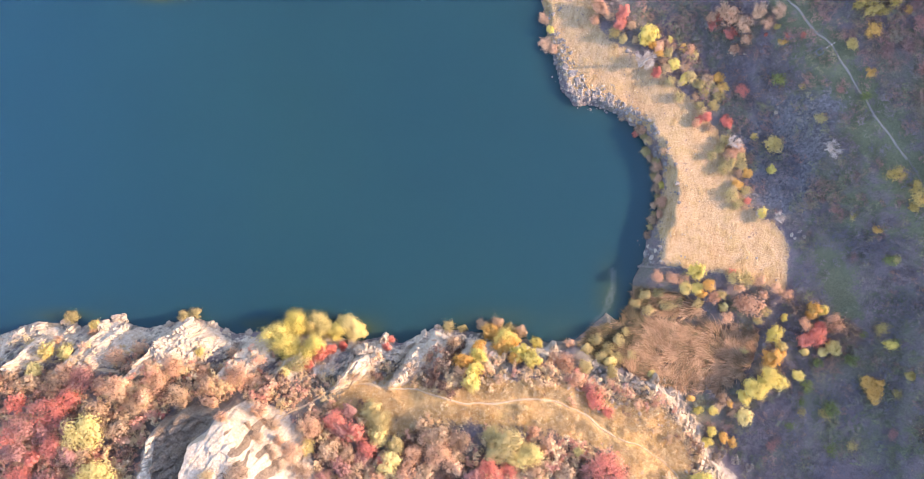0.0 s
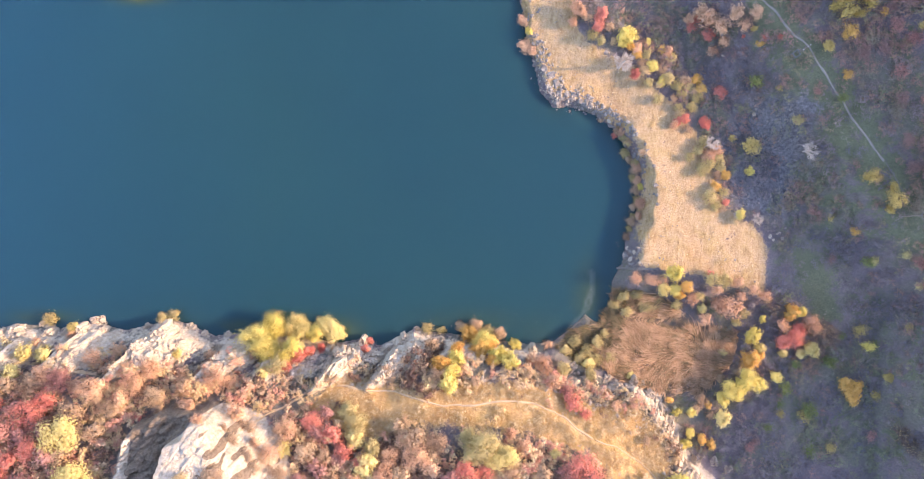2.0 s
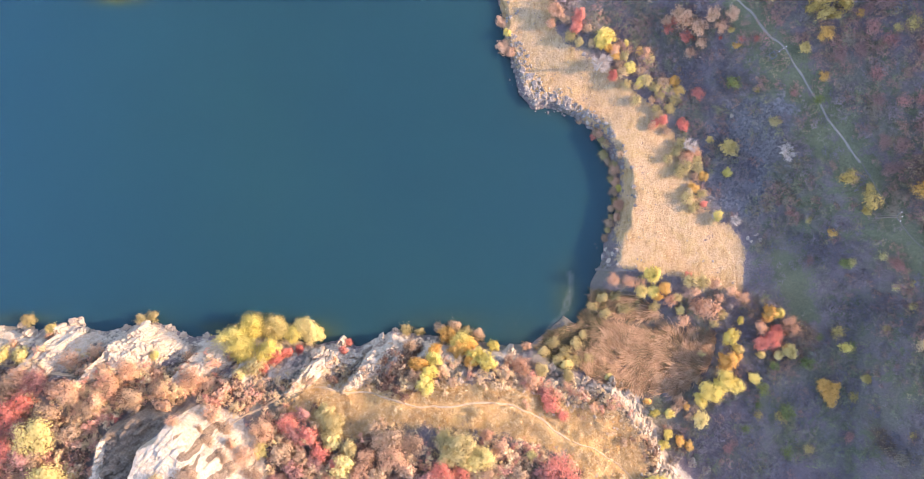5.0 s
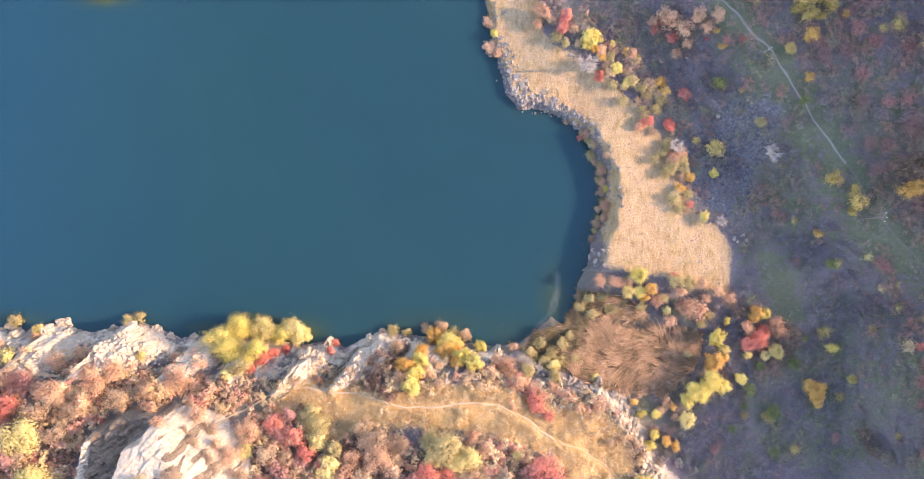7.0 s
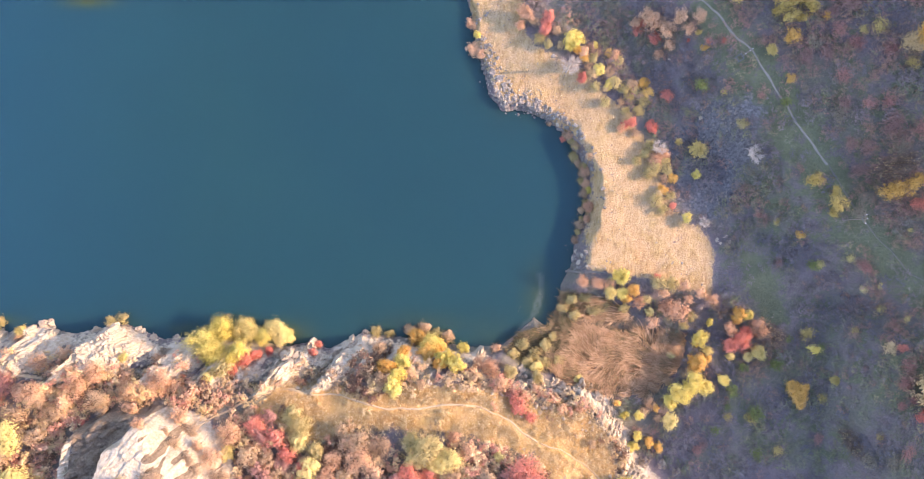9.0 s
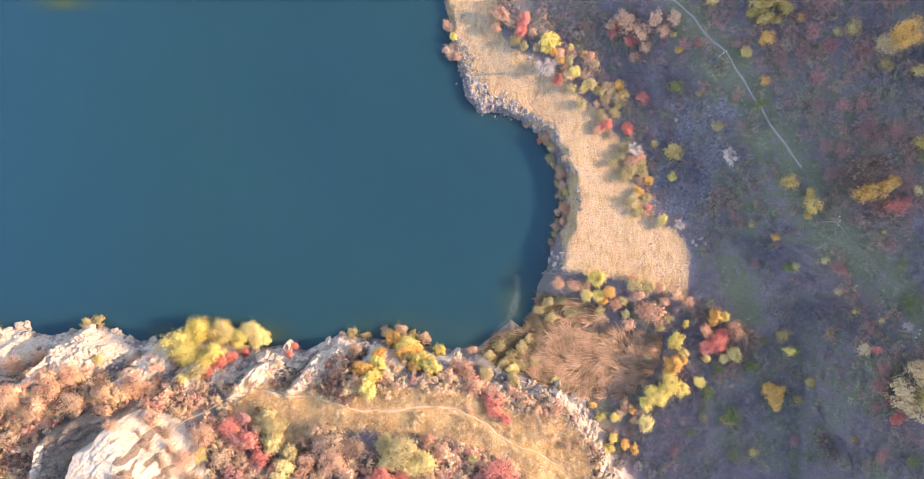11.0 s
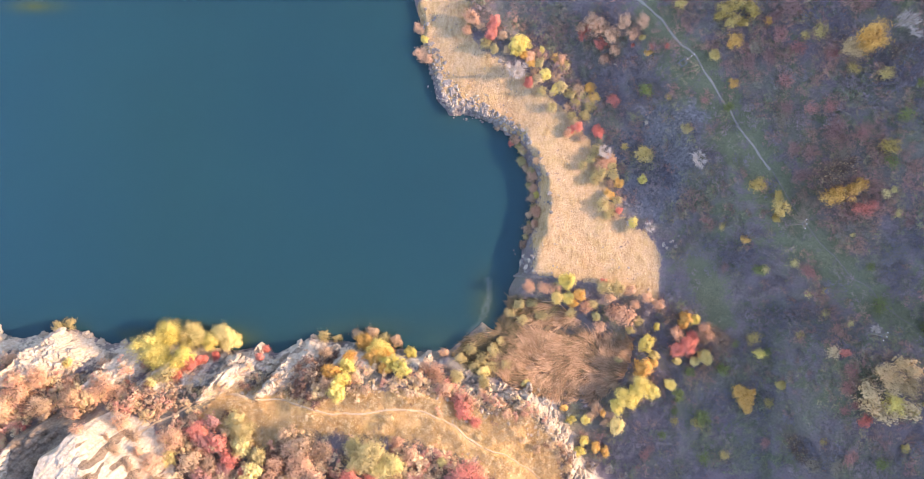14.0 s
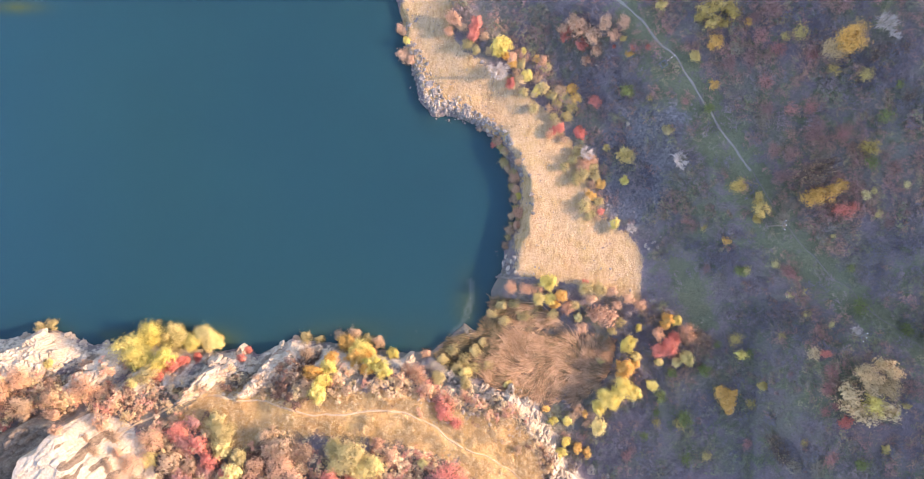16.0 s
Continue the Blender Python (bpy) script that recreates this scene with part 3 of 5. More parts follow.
strip("path_east", EAST_PATH[:10], 0.3, "narrow grey trodden footpath through shaded grass", GREY_DUST)
strip("path_valley", EAST_PATH[9:], 0.2, "faint overgrown footpath through shaded grass", DULL_DUST)
strip("path_ridge", RIDGE_PATH, 0.26, "narrow pale sandy footpath along the ridge", PALE_DUST)
strip("path_ridge_end", RIDGE_PATH_B, 0.16, "faint pale footpath down the dry ridge", PALE_DUST)
strip("path_west", RIDGE_PATH_C, 0.4, "faint dry footpath between ridge shrubs", PALE_DUST)


# ---- things ----
def part(name, me, parent, label=""):
    ob = new(name, me)
    ob.parent = parent
    return tagged(ob, label)


def tube(path, radii, sides=5):
    """Vertices and faces of a tapered tube along a few points."""
    v, f = [], []
    for k, (p, r) in enumerate(zip(path, radii)):
        for s in range(sides):
            a = 2 * math.pi * s / sides
            v.append((p[0] + r * math.cos(a), p[1] + r * math.sin(a), p[2]))
        if k:
            o = (k - 1) * sides
            for s in range(sides):
                f.append((o + s, o + (s + 1) % sides, o + sides + (s + 1) % sides, o + sides + s))
    return v, f


def join(bits):
    v, f = [], []
    for bv, bf in bits:
        o = len(v)
        v += bv
        f += [tuple(i + o for i in q) for q in bf]
    return v, f


def leaf_scatter(rng, centres, size, n, spread, heart):
    """n small leaves round the centres, turned outwards from the heart of the plant and of their clump."""
    home = centres[rng.integers(0, len(centres), n)]
    off = rng.normal(0, 1, (n, 3)) * spread
    c = home + off
    out = c - np.array(heart)
    out /= np.linalg.norm(out, axis=1)[:, None] + 1e-9
    face = out + 0.4 * off / (np.linalg.norm(off, axis=1)[:, None] + 1e-9) + rng.normal(0, 0.42, (n, 3))
    face /= np.linalg.norm(face, axis=1)[:, None] + 1e-9
    u = np.cross(face, rng.normal(0, 1, (n, 3)))
    u /= np.linalg.norm(u, axis=1)[:, None] + 1e-9
    w = np.cross(face, u)
    s = size * rng.uniform(0.6, 1.35, (n, 1))
    q = np.stack([c - u * s, c + u * s - w * s * 0.25, c + w * s * 0.9], 1)
    return q.reshape(-1, 3)


def limbs(rng, h, r, count, lean):
    """Trunk and limbs of a shrub or tree, and the places where its twigs end."""
    trunk = [(0, 0, -0.4), (0.03 * r, 0.02 * r, h * 0.3), (0.05 * r * lean, -0.04 * r, h * 0.75)]
    bits = [tube(trunk, (0.055 * h ** 0.5 + 0.02, 0.05 * h ** 0.5, 0.02), 6)]
    tips = []
    for k in range(count):
        a = 2 * math.pi * (k + rng.uniform(-0.35, 0.35)) / count
        z0 = h * rng.uniform(0.12, 0.5)
        out, up = r * rng.uniform(0.3, 1.15), h * rng.uniform(0.45, 1.0)
        mid = (math.cos(a) * out * 0.45, math.sin(a) * out * 0.45, z0 + (up - z0) * 0.6)
        end = (math.cos(a) * out, math.sin(a) * out, up - 0.22 * h * (out / r) ** 2)
        bits.append(tube([(0, 0, z0), mid, end], (0.035 * h ** 0.5, 0.022 * h ** 0.5, 0.008), 4))
        tips += [end, mid]
        for _ in range(3):
            b = a + rng.uniform(-0.7, 0.7)
            q = (mid[0] + math.cos(b) * r * 0.4, mid[1] + math.sin(b) * r * 0.4, mid[2] + h * rng.uniform(0.0, 0.3))
            bits.append(tube([mid, q], (0.016 * h ** 0.5, 0.006), 3))
            tips.append(q)
    return bits, np.array(tips)


MESHES = {}


def tree_meshes(size, style, variant):
    """Trunk and crown meshes for a crown radius of 1, 2 or 3.2 m."""
    key = (size, style, variant)
    if key in MESHES:
        return MESHES[key]
    rng = np.random.default_rng(hash((int(size * 10), len(style), variant)) % 100000)
    r = size
    h = {1.0: 1.9, 2.0: 3.6, 3.2: 6.0}[size]
    bits, tips = limbs(rng, h, r * 0.92, 9 + 2 * variant, 1 + variant)
    if style == "bare":
        for p in list(tips):
            for _ in range(5):
                d = Vector((p[0], p[1], 0)).normalized() * 0.5 + Vector(rng.normal(0, 0.55, 3)) + Vector((0, 0, 0.35))
                e = Vector(p) + d * r * 0.38
                bits.append(tube([tuple(p), tuple(e)], (0.03, 0.012), 3))
    v, f = join(bits)
    trunk = bpy.data.meshes.new("trunk")
    trunk.from_pydata(v, [], f)
    n, leaf = {"full": (int(1300 * r ** 1.5), 0.108), "thin": (int(720 * r ** 1.5), 0.098), "bare": (int(110 * r), 0.06), "sparse": (int(640 * r ** 1.5), 0.085)}[style]
    lobes = np.concatenate([tips, tips * (0.75, 0.75, 1.02), np.array([[0, 0, h * 0.92]])])
    spread = r * {"full": 0.18, "thin": 0.185, "bare": 0.22, "sparse": 0.27}[style]
    q = leaf_scatter(rng, lobes, leaf, n, spread, (0, 0, h * 0.4))
    q[:, 2] = np.maximum(q[:, 2], 0.1)
    crown = mesh_from("crown", q, np.arange(len(q)).reshape(-1, 3), [], False)
    MESHES[key] = (trunk, crown, h)
    return MESHES[key]


COLOURED = {}
WORDS = {
    "yellow": "bright yellow", "lemon": "pale lemon-yellow", "orange": "orange", "red": "crimson red", "pink": "faded pink-red",
    "olive": "olive-brown", "green": "dull green", "brown": "rusty brown", "pale": "bleached pale", "straw": "straw-coloured", "maroon": "dull maroon", "shade_gold": "shade-dulled golden", "russet": "dull russet", "dun": "greyish dun"}


def plant(x, y, r, colour, style="full", ground="dry grass", tall=1.0):
    size = 1.0 if r < 1.35 else 2.0 if r < 2.6 else 3.2
    rng = random.Random(int(x * 97 + y * 1013))
    variant = rng.randrange(3)
    key = (size, style, variant, colour)
    if key not in COLOURED:
        trunk, crown, h = tree_meshes(size, style, variant)
        trunk, crown = trunk.copy(), crown.copy()
        trunk.materials.append(PALEBARK if colour == "pale" else BARK)
        crown.materials.append(LEAVES[colour])
        COLOURED[key] = (trunk, crown)
    trunk, crown = COLOURED[key]
    kind = "tree" if r * tall > 1.3 else "bush" if r > 0.82 else "shrub"
    ob = new(kind)
    s = 1.12 * r / size
    ob.matrix_basis = Matrix.LocRotScale((x, y, ground_z(x, y)), Euler((0, 0, rng.uniform(0, 6.28))), (s * rng.uniform(0.8, 1.2), s * rng.uniform(0.8, 1.2), s * tall * rng.uniform(0.85, 1.2)))
    part("trunk", trunk, ob)
    part("crown", crown, ob)
    looks = {"full": "leafy", "thin": "thinly leaved", "sparse": "sparsely leaved", "bare": "nearly bare"}[style]
    tagged(ob, f"{looks} {WORDS[colour]} autumn {kind} growing on {ground}", kind, group={"tree": "autumn trees", "bush": "autumn bushes", "shrub": "autumn shrubs"}[kind])
    return ob


def grove(rows, colour, style="full", ground="dry grass", tall=1.0):
    for x, y, r in rows:
        plant(x, y, r, colour, style, ground, tall)


def scatter(rng, n, box, keep):
    x, y = rng.uniform(box[0], box[1], n), rng.uniform(box[2], box[3], n)
    m = rng.uniform(0, 1, n) < keep(x, y)
    return np.stack([x[m], y[m]], 1)


# ---- rocks ----
def boulder_mesh(name, seed, mat):
    """One angular block of fractured rock."""
    g = random.Random(seed)
    bm = bmesh.new()
    for _ in range(22):
        p = Vector((g.uniform(-1, 1), g.uniform(-1, 1), g.uniform(-1, 1))).normalized() * g.uniform(0.8, 1.0)
        bm.verts.new((p.x * 0.9 + p.z * 0.2, p.y, p.z * 0.8))
    out = bmesh.ops.convex_hull(bm, input=bm.verts[:])
    bmesh.ops.delete(bm, geom=list({v for v in out["geom_interior"] + out["geom_unused"] if isinstance(v, bmesh.types.BMVert)}), context="VERTS")
    me = bpy.data.meshes.new(name)
    bm.to_mesh(me)
    bm.free()
    me.materials.append(mat)
    return me


def crag_mesh(name, seed, mat):
    """A jagged outcrop of tilted, broken blocks about 1 m in radius and height, rising from below the ground."""
    n = 27
    gx, gy = [g.ravel() for g in np.meshgrid(np.linspace(-1.1, 1.1, n), np.linspace(-1.1, 1.1, n))]
    r, a = np.hypot(gx, gy), np.arctan2(gy, gx)
    edge = 0.45 + 0.75 * fractal(np.cos(a) * 2.1 + seed * 7, np.sin(a) * 2.1, 101, 4)
    q = r / edge
    u, w = gx * 0.62 + gy * 0.78, gx * 0.78 - gy * 0.62
    h = 0.42 * fractured(gx + seed * 9, gy, 400 + seed, 0.8, 0.42) + 0.45 * (1 - q * q) - 0.25 * w + 0.1 * (lattice(np.floor(gx * 99), np.floor(gy * 99), seed) - 0.5)
    h = h - 1.3 * smooth(q, 0.72, 1.05)
    v = np.stack([gx + 0.06 * h, gy + 0.05 * h, h], 1)
    f = grid_faces(n, n)
    f = f[(q[f] < 1.15).any(1)]
    used = np.unique(f)
    index = np.zeros(len(v), np.int32)
    index[used] = np.arange(len(used))
    return mesh_from(name, v[used], index[f], [mat], False)


CRAGS = [crag_mesh("rock_outcrop", 1 + k, LIMESTONE) for k in range(7)]
STONES = [boulder_mesh("boulder", 21 + k, LIMESTONE) for k in range(5)]
GREY_STONES = [boulder_mesh("boulder", 31 + k, DARKSTONE) for k in range(5)]


def rocks(rows, meshes, name, tall, label, group, sink=0.25):
    for k, (x, y, r) in enumerate(rows):
        g = random.Random(int(x * 31 + y * 577))
        ob = new(name, meshes[k % len(meshes)])
        s = r * g.uniform(0.95, 1.25)
        ob.matrix_basis = Matrix.LocRotScale((x, y, ground_z(x, y) - sink * r), Euler((g.uniform(-0.15, 0.15), g.uniform(-0.15, 0.15), g.uniform(-0.6, 0.6))),
                                             (s * g.uniform(0.8, 1.1), s * g.uniform(0.8, 1.15), s * tall * g.uniform(0.8, 1.25)))
        tagged(ob, label, "rock", group)


rocks([
    (-58.9, -13.2, 1.9), (-61.6, -14.4, 1.7), (-57.0, -15.4, 1.4), (-64.7, -14.6, 1.6), (-51.2, -12.2, 1.7), (-49.0, -12.0, 1.4), (-40.0, -13.5, 2.0),
    (-37.2, -13.2, 1.4), (-38.5, -16.6, 1.5), (-41.4, -16.4, 1.4), (-31.7, -14.0, 1.2), (-30.0, -13.2, 1.1), (-32.9, -15.7, 1.1), (-28.7, -18.6, 1.5),
    (-27.3, -20.0, 1.2), (-67.8, -15.1, 1.5), (-41.1, -12.7, 1.3), (-38.9, -15.1, 1.4), (-42.4, -15.4, 1.1), (-37.2, -14.9, 1.1), (-60.2, -12.3, 1.2),
    (-57.7, -13.9, 1.3), (-62.7, -13.2, 1.1), (-52.5, -13.2, 1.1), (-49.9, -13.2, 1.1), (-47.0, -12.7, 1.0), (-35.1, -14.0, 1.0), (-55.5, -14.0, 1.0),
],
      CRAGS, "rock_outcrop", 0.7, "jagged white limestone outcrop at the lake shore", "shore outcrops")
rocks([
    (-16.5, -16.4, 1.5), (-13.9, -16.2, 1.4), (-11.5, -15.1, 1.3), (-12.4, -17.4, 1.5), (-10.9, -18.6, 1.2), (-8.0, -16.6, 1.4), (-5.4, -15.1, 1.5),
    (-3.6, -13.2, 1.0), (-6.6, -18.3, 1.4), (-8.8, -19.5, 1.0), (-4.6, -16.8, 1.2), (-43.6, -13.0, 1.2), (-53.8, -14.0, 1.2), (-2.4, -14.0, 0.8),
],
      CRAGS, "rock_outcrop", 0.9, "jagged grey-white limestone pinnacle at the lake shore", "shore outcrops")
rocks([
    (22.6, -20.8, 1.3), (25.6, -21.3, 1.5), (28.1, -20.9, 1.3), (30.6, -22.5, 1.0), (31.9, -24.7, 1.3), (33.2, -26.8, 1.0), (33.9, -30.5, 1.8),
    (33.7, -28.5, 1.0), (37.7, -32.0, 1.3), (40.1, -32.6, 1.3), (42.3, -33.4, 1.5), (36.0, -30.5, 1.0), (13.5, -16.3, 1.2), (19.3, -18.4, 1.0),
    (11.2, -17.5, 1.0), (24.3, -20.2, 1.0), (29.7, -21.2, 0.9), (35.1, -32.9, 1.3), (21.4, -19.9, 0.9),
],
      CRAGS, "rock_outcrop", 1.1, "weathered limestone block on the ridge's eastern cliff", "cliff blocks")
rocks([
    (-14.5, -27.5, 0.6), (-9.9, -28.7, 1.2), (-11.3, -30.1, 0.7), (-24.7, -19.3, 0.7), (-45.9, -14.7, 0.7), (-34.5, -15.2, 0.7), (-58.5, -15.1, 0.8),
], CRAGS, "rock_outcrop", 0.6, "low pale limestone outcrop among ridge shrubs", "ridge outcrops")
rocks([
    (15.2, 25.5, 0.7), (16.3, 24.5, 0.7), (15.4, 23.8, 0.6), (17.0, 23.3, 0.7), (16.1, 22.2, 0.7), (17.4, 21.8, 0.6), (18.0, 22.7, 0.5),
    (18.7, 20.9, 0.6), (17.2, 20.7, 0.7), (19.6, 21.5, 0.5), (20.6, 20.7, 0.5), (14.8, 24.8, 0.5), (21.7, 20.0, 0.5), (24.3, 18.8, 0.6),
    (25.5, 18.6, 0.5), (23.0, 19.4, 0.5),
],
      GREY_STONES, "boulder", 0.8, "grey angular boulder on the lake bank", "bank boulders")
rocks([
    (13.9, 25.0, 0.4), (15.8, 22.9, 0.4), (18.5, 22.0, 0.4), (19.1, 20.3, 0.4), (25.0, 17.9, 0.4), (17.7, 24.1, 0.4), (27.4, -2.0, 0.5),
    (28.1, -2.7, 0.5), (28.4, -1.6, 0.4), (27.0, -2.9, 0.4), (27.7, -1.0, 0.4), (28.9, -3.1, 0.3), (26.3, -3.9, 0.5), (25.6, -3.6, 0.4),
    (26.5, -3.2, 0.3), (12.3, 28.1, 0.4), (12.5, 27.2, 0.4), (13.1, 25.9, 0.4),
],
      STONES, "boulder", 0.7, "pale limestone boulder on the lake bank", "bank boulders")
rocks([
    (45.7, -9.4, 0.7),
], STONES, "boulder", 0.7, "large pale boulder beside rough grass", "bank boulders")
rocks([
    (45.1, 18.3, 0.4), (54.4, 16.1, 0.4), (48.8, 1.2, 0.6), (49.5, 0.4, 0.5), (48.3, 0.2, 0.5), (47.8, 0.7, 0.4), (38.9, 27.1, 0.3), (40.6, 26.7, 0.3),
], STONES, "boulder", 0.6, "grey-white stone among shaded brush", "valley stones")


def rubble(name, label, mat, pts, rng, size):
    """Small broken stones in one heap."""
    base = []
    for k in range(4):
        bm = bmesh.new()
        bmesh.ops.create_icosphere(bm, subdivisions=1, radius=1.0)
        base.append((np.array([v.co[:] for v in bm.verts]) * rng.uniform(0.55, 1.2, (len(bm.verts), 1)) * rng.uniform(0.6, 1.1, (1, 3)), np.array([[v.index for v in f.verts] for f in bm.faces])))
        bm.free()
    z = height(pts[:, 0], pts[:, 1])
    vs, fs, o = [], [], 0
    for k, (x, y) in enumerate(pts):
        v, f = base[k % 4]
        a, s = rng.uniform(0, 6.28), size * rng.uniform(0.4, 1.5)
        ca, sa = math.cos(a), math.sin(a)
        vs.append(np.stack([(v[:, 0] * ca - v[:, 1] * sa) * s + x, (v[:, 0] * sa + v[:, 1] * ca) * s + y, v[:, 2] * s + max(z[k], -0.2)], 1))
        fs.append(f + o)
        o += len(v)
    me = mesh_from(name, np.concatenate(vs), np.concatenate(fs), [mat], False)
    tagged(new(name, me), label, "rubble", kind="stuff")


def keep_bank(x, y):
    d = -signed(x, y, LAKE)
    return smooth(d, -0.5, 0.1) * (1 - smooth(d, 0.8, 2.6)) * smooth(fractal(x / 3, y / 3, 77, 2), 0.3, 0.6) * smooth(y, -6, -3)


def keep_scree(x, y):
    return smooth(signed(x, y, SCREE_PLOT), -2, 1.5) * smooth(fractal(x / 3, y / 3, 79, 2), 0.35, 0.6)


def keep_crag(x, y):
    d = signed(x, y, RIDGE)
    return smooth(d, -0.6, 0.3) * (1 - smooth(d, 2.5, 6)) * 0.8


rng = np.random.default_rng(5)
HEAP = [
    (14.0, 26.7), (16.4, 26.2), (18.8, 23.4), (22.7, 20.8), (26.2, 19.0), (25.8, 17.6), (21.9, 19.2), (17.5, 19.5), (14.9, 21.7), (13.4, 24.5),
]


def keep_heap(x, y):
    return smooth(signed(x, y, HEAP), -0.7, 0.5)


rubble("stone_heap", "heap of pale broken stones on the lake bank", LIMESTONE, scatter(rng, 500, (12, 30, 16, 28), keep_heap), rng, 0.22)
rubble("dark_stone_heap", "heap of grey broken stones on the lake bank", DARKSTONE, scatter(rng, 1400, (12, 30, 16, 28), keep_heap), rng, 0.23)
rubble("bank_rubble", "broken grey stones along the lake bank", DARKSTONE, scatter(rng, 9000, (9, 34, -4, 42), keep_bank), rng, 0.27)
rubble("valley_scree", "dark broken stones scattered in the shaded valley", DARKSTONE, scatter(rng, 2200, (36, 56, 0, 26), keep_scree), rng, 0.21)
rubble("shore_rubble", "broken white limestone below the ridge", LIMESTONE, scatter(rng, 5200, (-72, 46, -40, -8), keep_crag), rng, 0.3)


def keep_open(x, y):
    return smooth(signed(x, y, GRASS_PLOT), 0.2, 1.2) * (0.15 + 0.85 * smooth(y, 8, 24)) * smooth(fractal(x / 2.5, y / 2.5, 97, 3), 0.4, 0.62)


rubble("plateau_pebbles", "small scattered grey stones on the dry plateau", DARKSTONE, scatter(rng, 2600, (10, 50, -8, 38), keep_open), rng, 0.085)


# south shore
grove([
    (-26.4, -13.8, 2.2), (-24.4, -12.5, 1.7), (-24.7, -15.2, 1.5), (-21.2, -15.2, 1.7), (-18.5, -13.5, 1.5),
], "yellow", ground="the rocky shore", tall=1.3)
grove([
    (-21.0, -12.5, 1.7), (-16.0, -13.0, 1.7), (-17.5, -12.2, 1.2), (-15.0, -13.5, 1.0), (-53.8, -12.5, 0.8), (-36.9, -15.7, 0.6), (-26.2, -15.7, 0.8),
], "lemon", ground="the rocky shore", tall=1.2)
grove([
    (-24.5, -10.7, 0.8), (-22.9, -13.1, 1.0), (-57.9, -11.4, 1.0), (-41.3, -11.2, 0.9), (-39.6, -10.9, 0.8), (-22.5, -17.0, 1.2), (-24.2, -17.9, 1.0),
    (-2.0, -12.8, 0.9), (0.1, -13.1, 0.8), (6.9, -13.1, 0.9),
], "olive", "thin", "the rocky shore")
grove([
    (-19.0, -15.7, 0.9), (-20.3, -16.2, 0.9), (-17.3, -15.6, 0.7), (-21.7, -17.4, 0.8), (-10.9, -15.6, 0.7), (-10.5, -14.7, 0.6),
], "red", ground="the rocky shore")
grove([
    (2.3, -16.3, 1.1), (1.8, -17.9, 1.2), (1.3, -19.5, 1.1), (6.0, -14.3, 1.5), (8.2, -16.1, 1.2), (9.9, -16.8, 1.1), (11.0, -15.2, 0.8),
], "yellow", ground="the ridge edge", tall=1.2)
grove([
    (4.2, -13.6, 1.3), (5.6, -15.6, 1.2), (7.1, -14.9, 1.2), (0.2, -16.9, 1.2), (2.3, -15.2, 1.0), (7.5, -16.9, 0.8),
], "orange", ground="the ridge edge")
grove([
    (-0.5, -18.5, 1.1), (5.0, -19.3, 0.8), (-1.2, -14.7, 1.0), (3.0, -12.7, 1.0), (5.3, -12.4, 1.2), (8.8, -13.5, 1.0),
], "brown", "thin", "the ridge edge")
# ridge, west
grove([
    (-49.0, -25.1, 2.2), (-47.3, -30.9, 2.1), (-50.5, -32.1, 1.5), (-59.4, -18.0, 1.2), (-55.9, -15.9, 1.1), (-58.3, -15.6, 1.1),
], "lemon", ground="the ridge")
grove([
    (-54.6, -22.9, 1.9), (-59.7, -21.8, 1.3), (-59.9, -25.9, 1.3), (-56.4, -28.6, 1.3), (-53.5, -27.0, 1.4), (-58.1, -31.2, 1.7), (-40.3, -23.6, 0.6),
    (-52.7, -21.4, 1.3),
], "red", "thin", "the ridge")
grove([
    (-57.7, -24.7, 1.9), (-51.1, -18.6, 1.7), (-50.7, -27.9, 1.3), (-53.5, -31.7, 1.7), (-60.9, -28.4, 1.4), (-56.6, -22.2, 1.3), (-58.5, -27.6, 1.3),
    (-55.4, -25.7, 1.3), (-51.9, -24.5, 1.1), (-49.5, -30.0, 1.1),
], "maroon", "thin", "the ridge")
grove([
    (-41.1, -18.7, 1.6), (-45.6, -19.1, 1.6), (-39.3, -17.2, 1.6), (-30.5, -18.3, 1.6), (-33.7, -21.9, 1.3), (-48.3, -16.4, 1.4), (-53.9, -18.0, 1.4),
    (-36.3, -18.7, 1.3), (-29.1, -19.5, 1.1), (-32.9, -16.4, 1.0), (-49.1, -19.5, 1.3), (-42.7, -20.9, 1.3), (-27.1, -22.7, 1.3), (-30.7, -22.7, 1.0),
    (-45.9, -15.5, 1.0), (-57.9, -14.3, 0.8), (-53.9, -13.5, 0.7),
], "pink", "thin", "the ridge")
grove([
    (-43.8, -22.4, 1.4), (-46.2, -20.8, 1.4), (-38.3, -20.8, 1.4), (-48.5, -22.4, 1.3), (-55.6, -19.6, 1.4), (-49.3, -27.9, 1.1), (-45.0, -24.8, 1.3),
    (-34.7, -19.6, 1.1), (-59.6, -19.6, 1.3), (-47.3, -24.8, 0.9), (-37.5, -22.4, 0.9),
], "brown", "thin", "the ridge")
grove([
    (-27.9, -24.2, 0.7), (-26.5, -25.5, 1.0), (-25.5, -24.7, 1.0), (-27.3, -28.4, 1.3), (-28.1, -29.4, 1.1), (-24.6, -27.5, 1.0), (-23.6, -29.0, 1.0),
], "brown", "thin", "the bare limestone dome", 0.45)
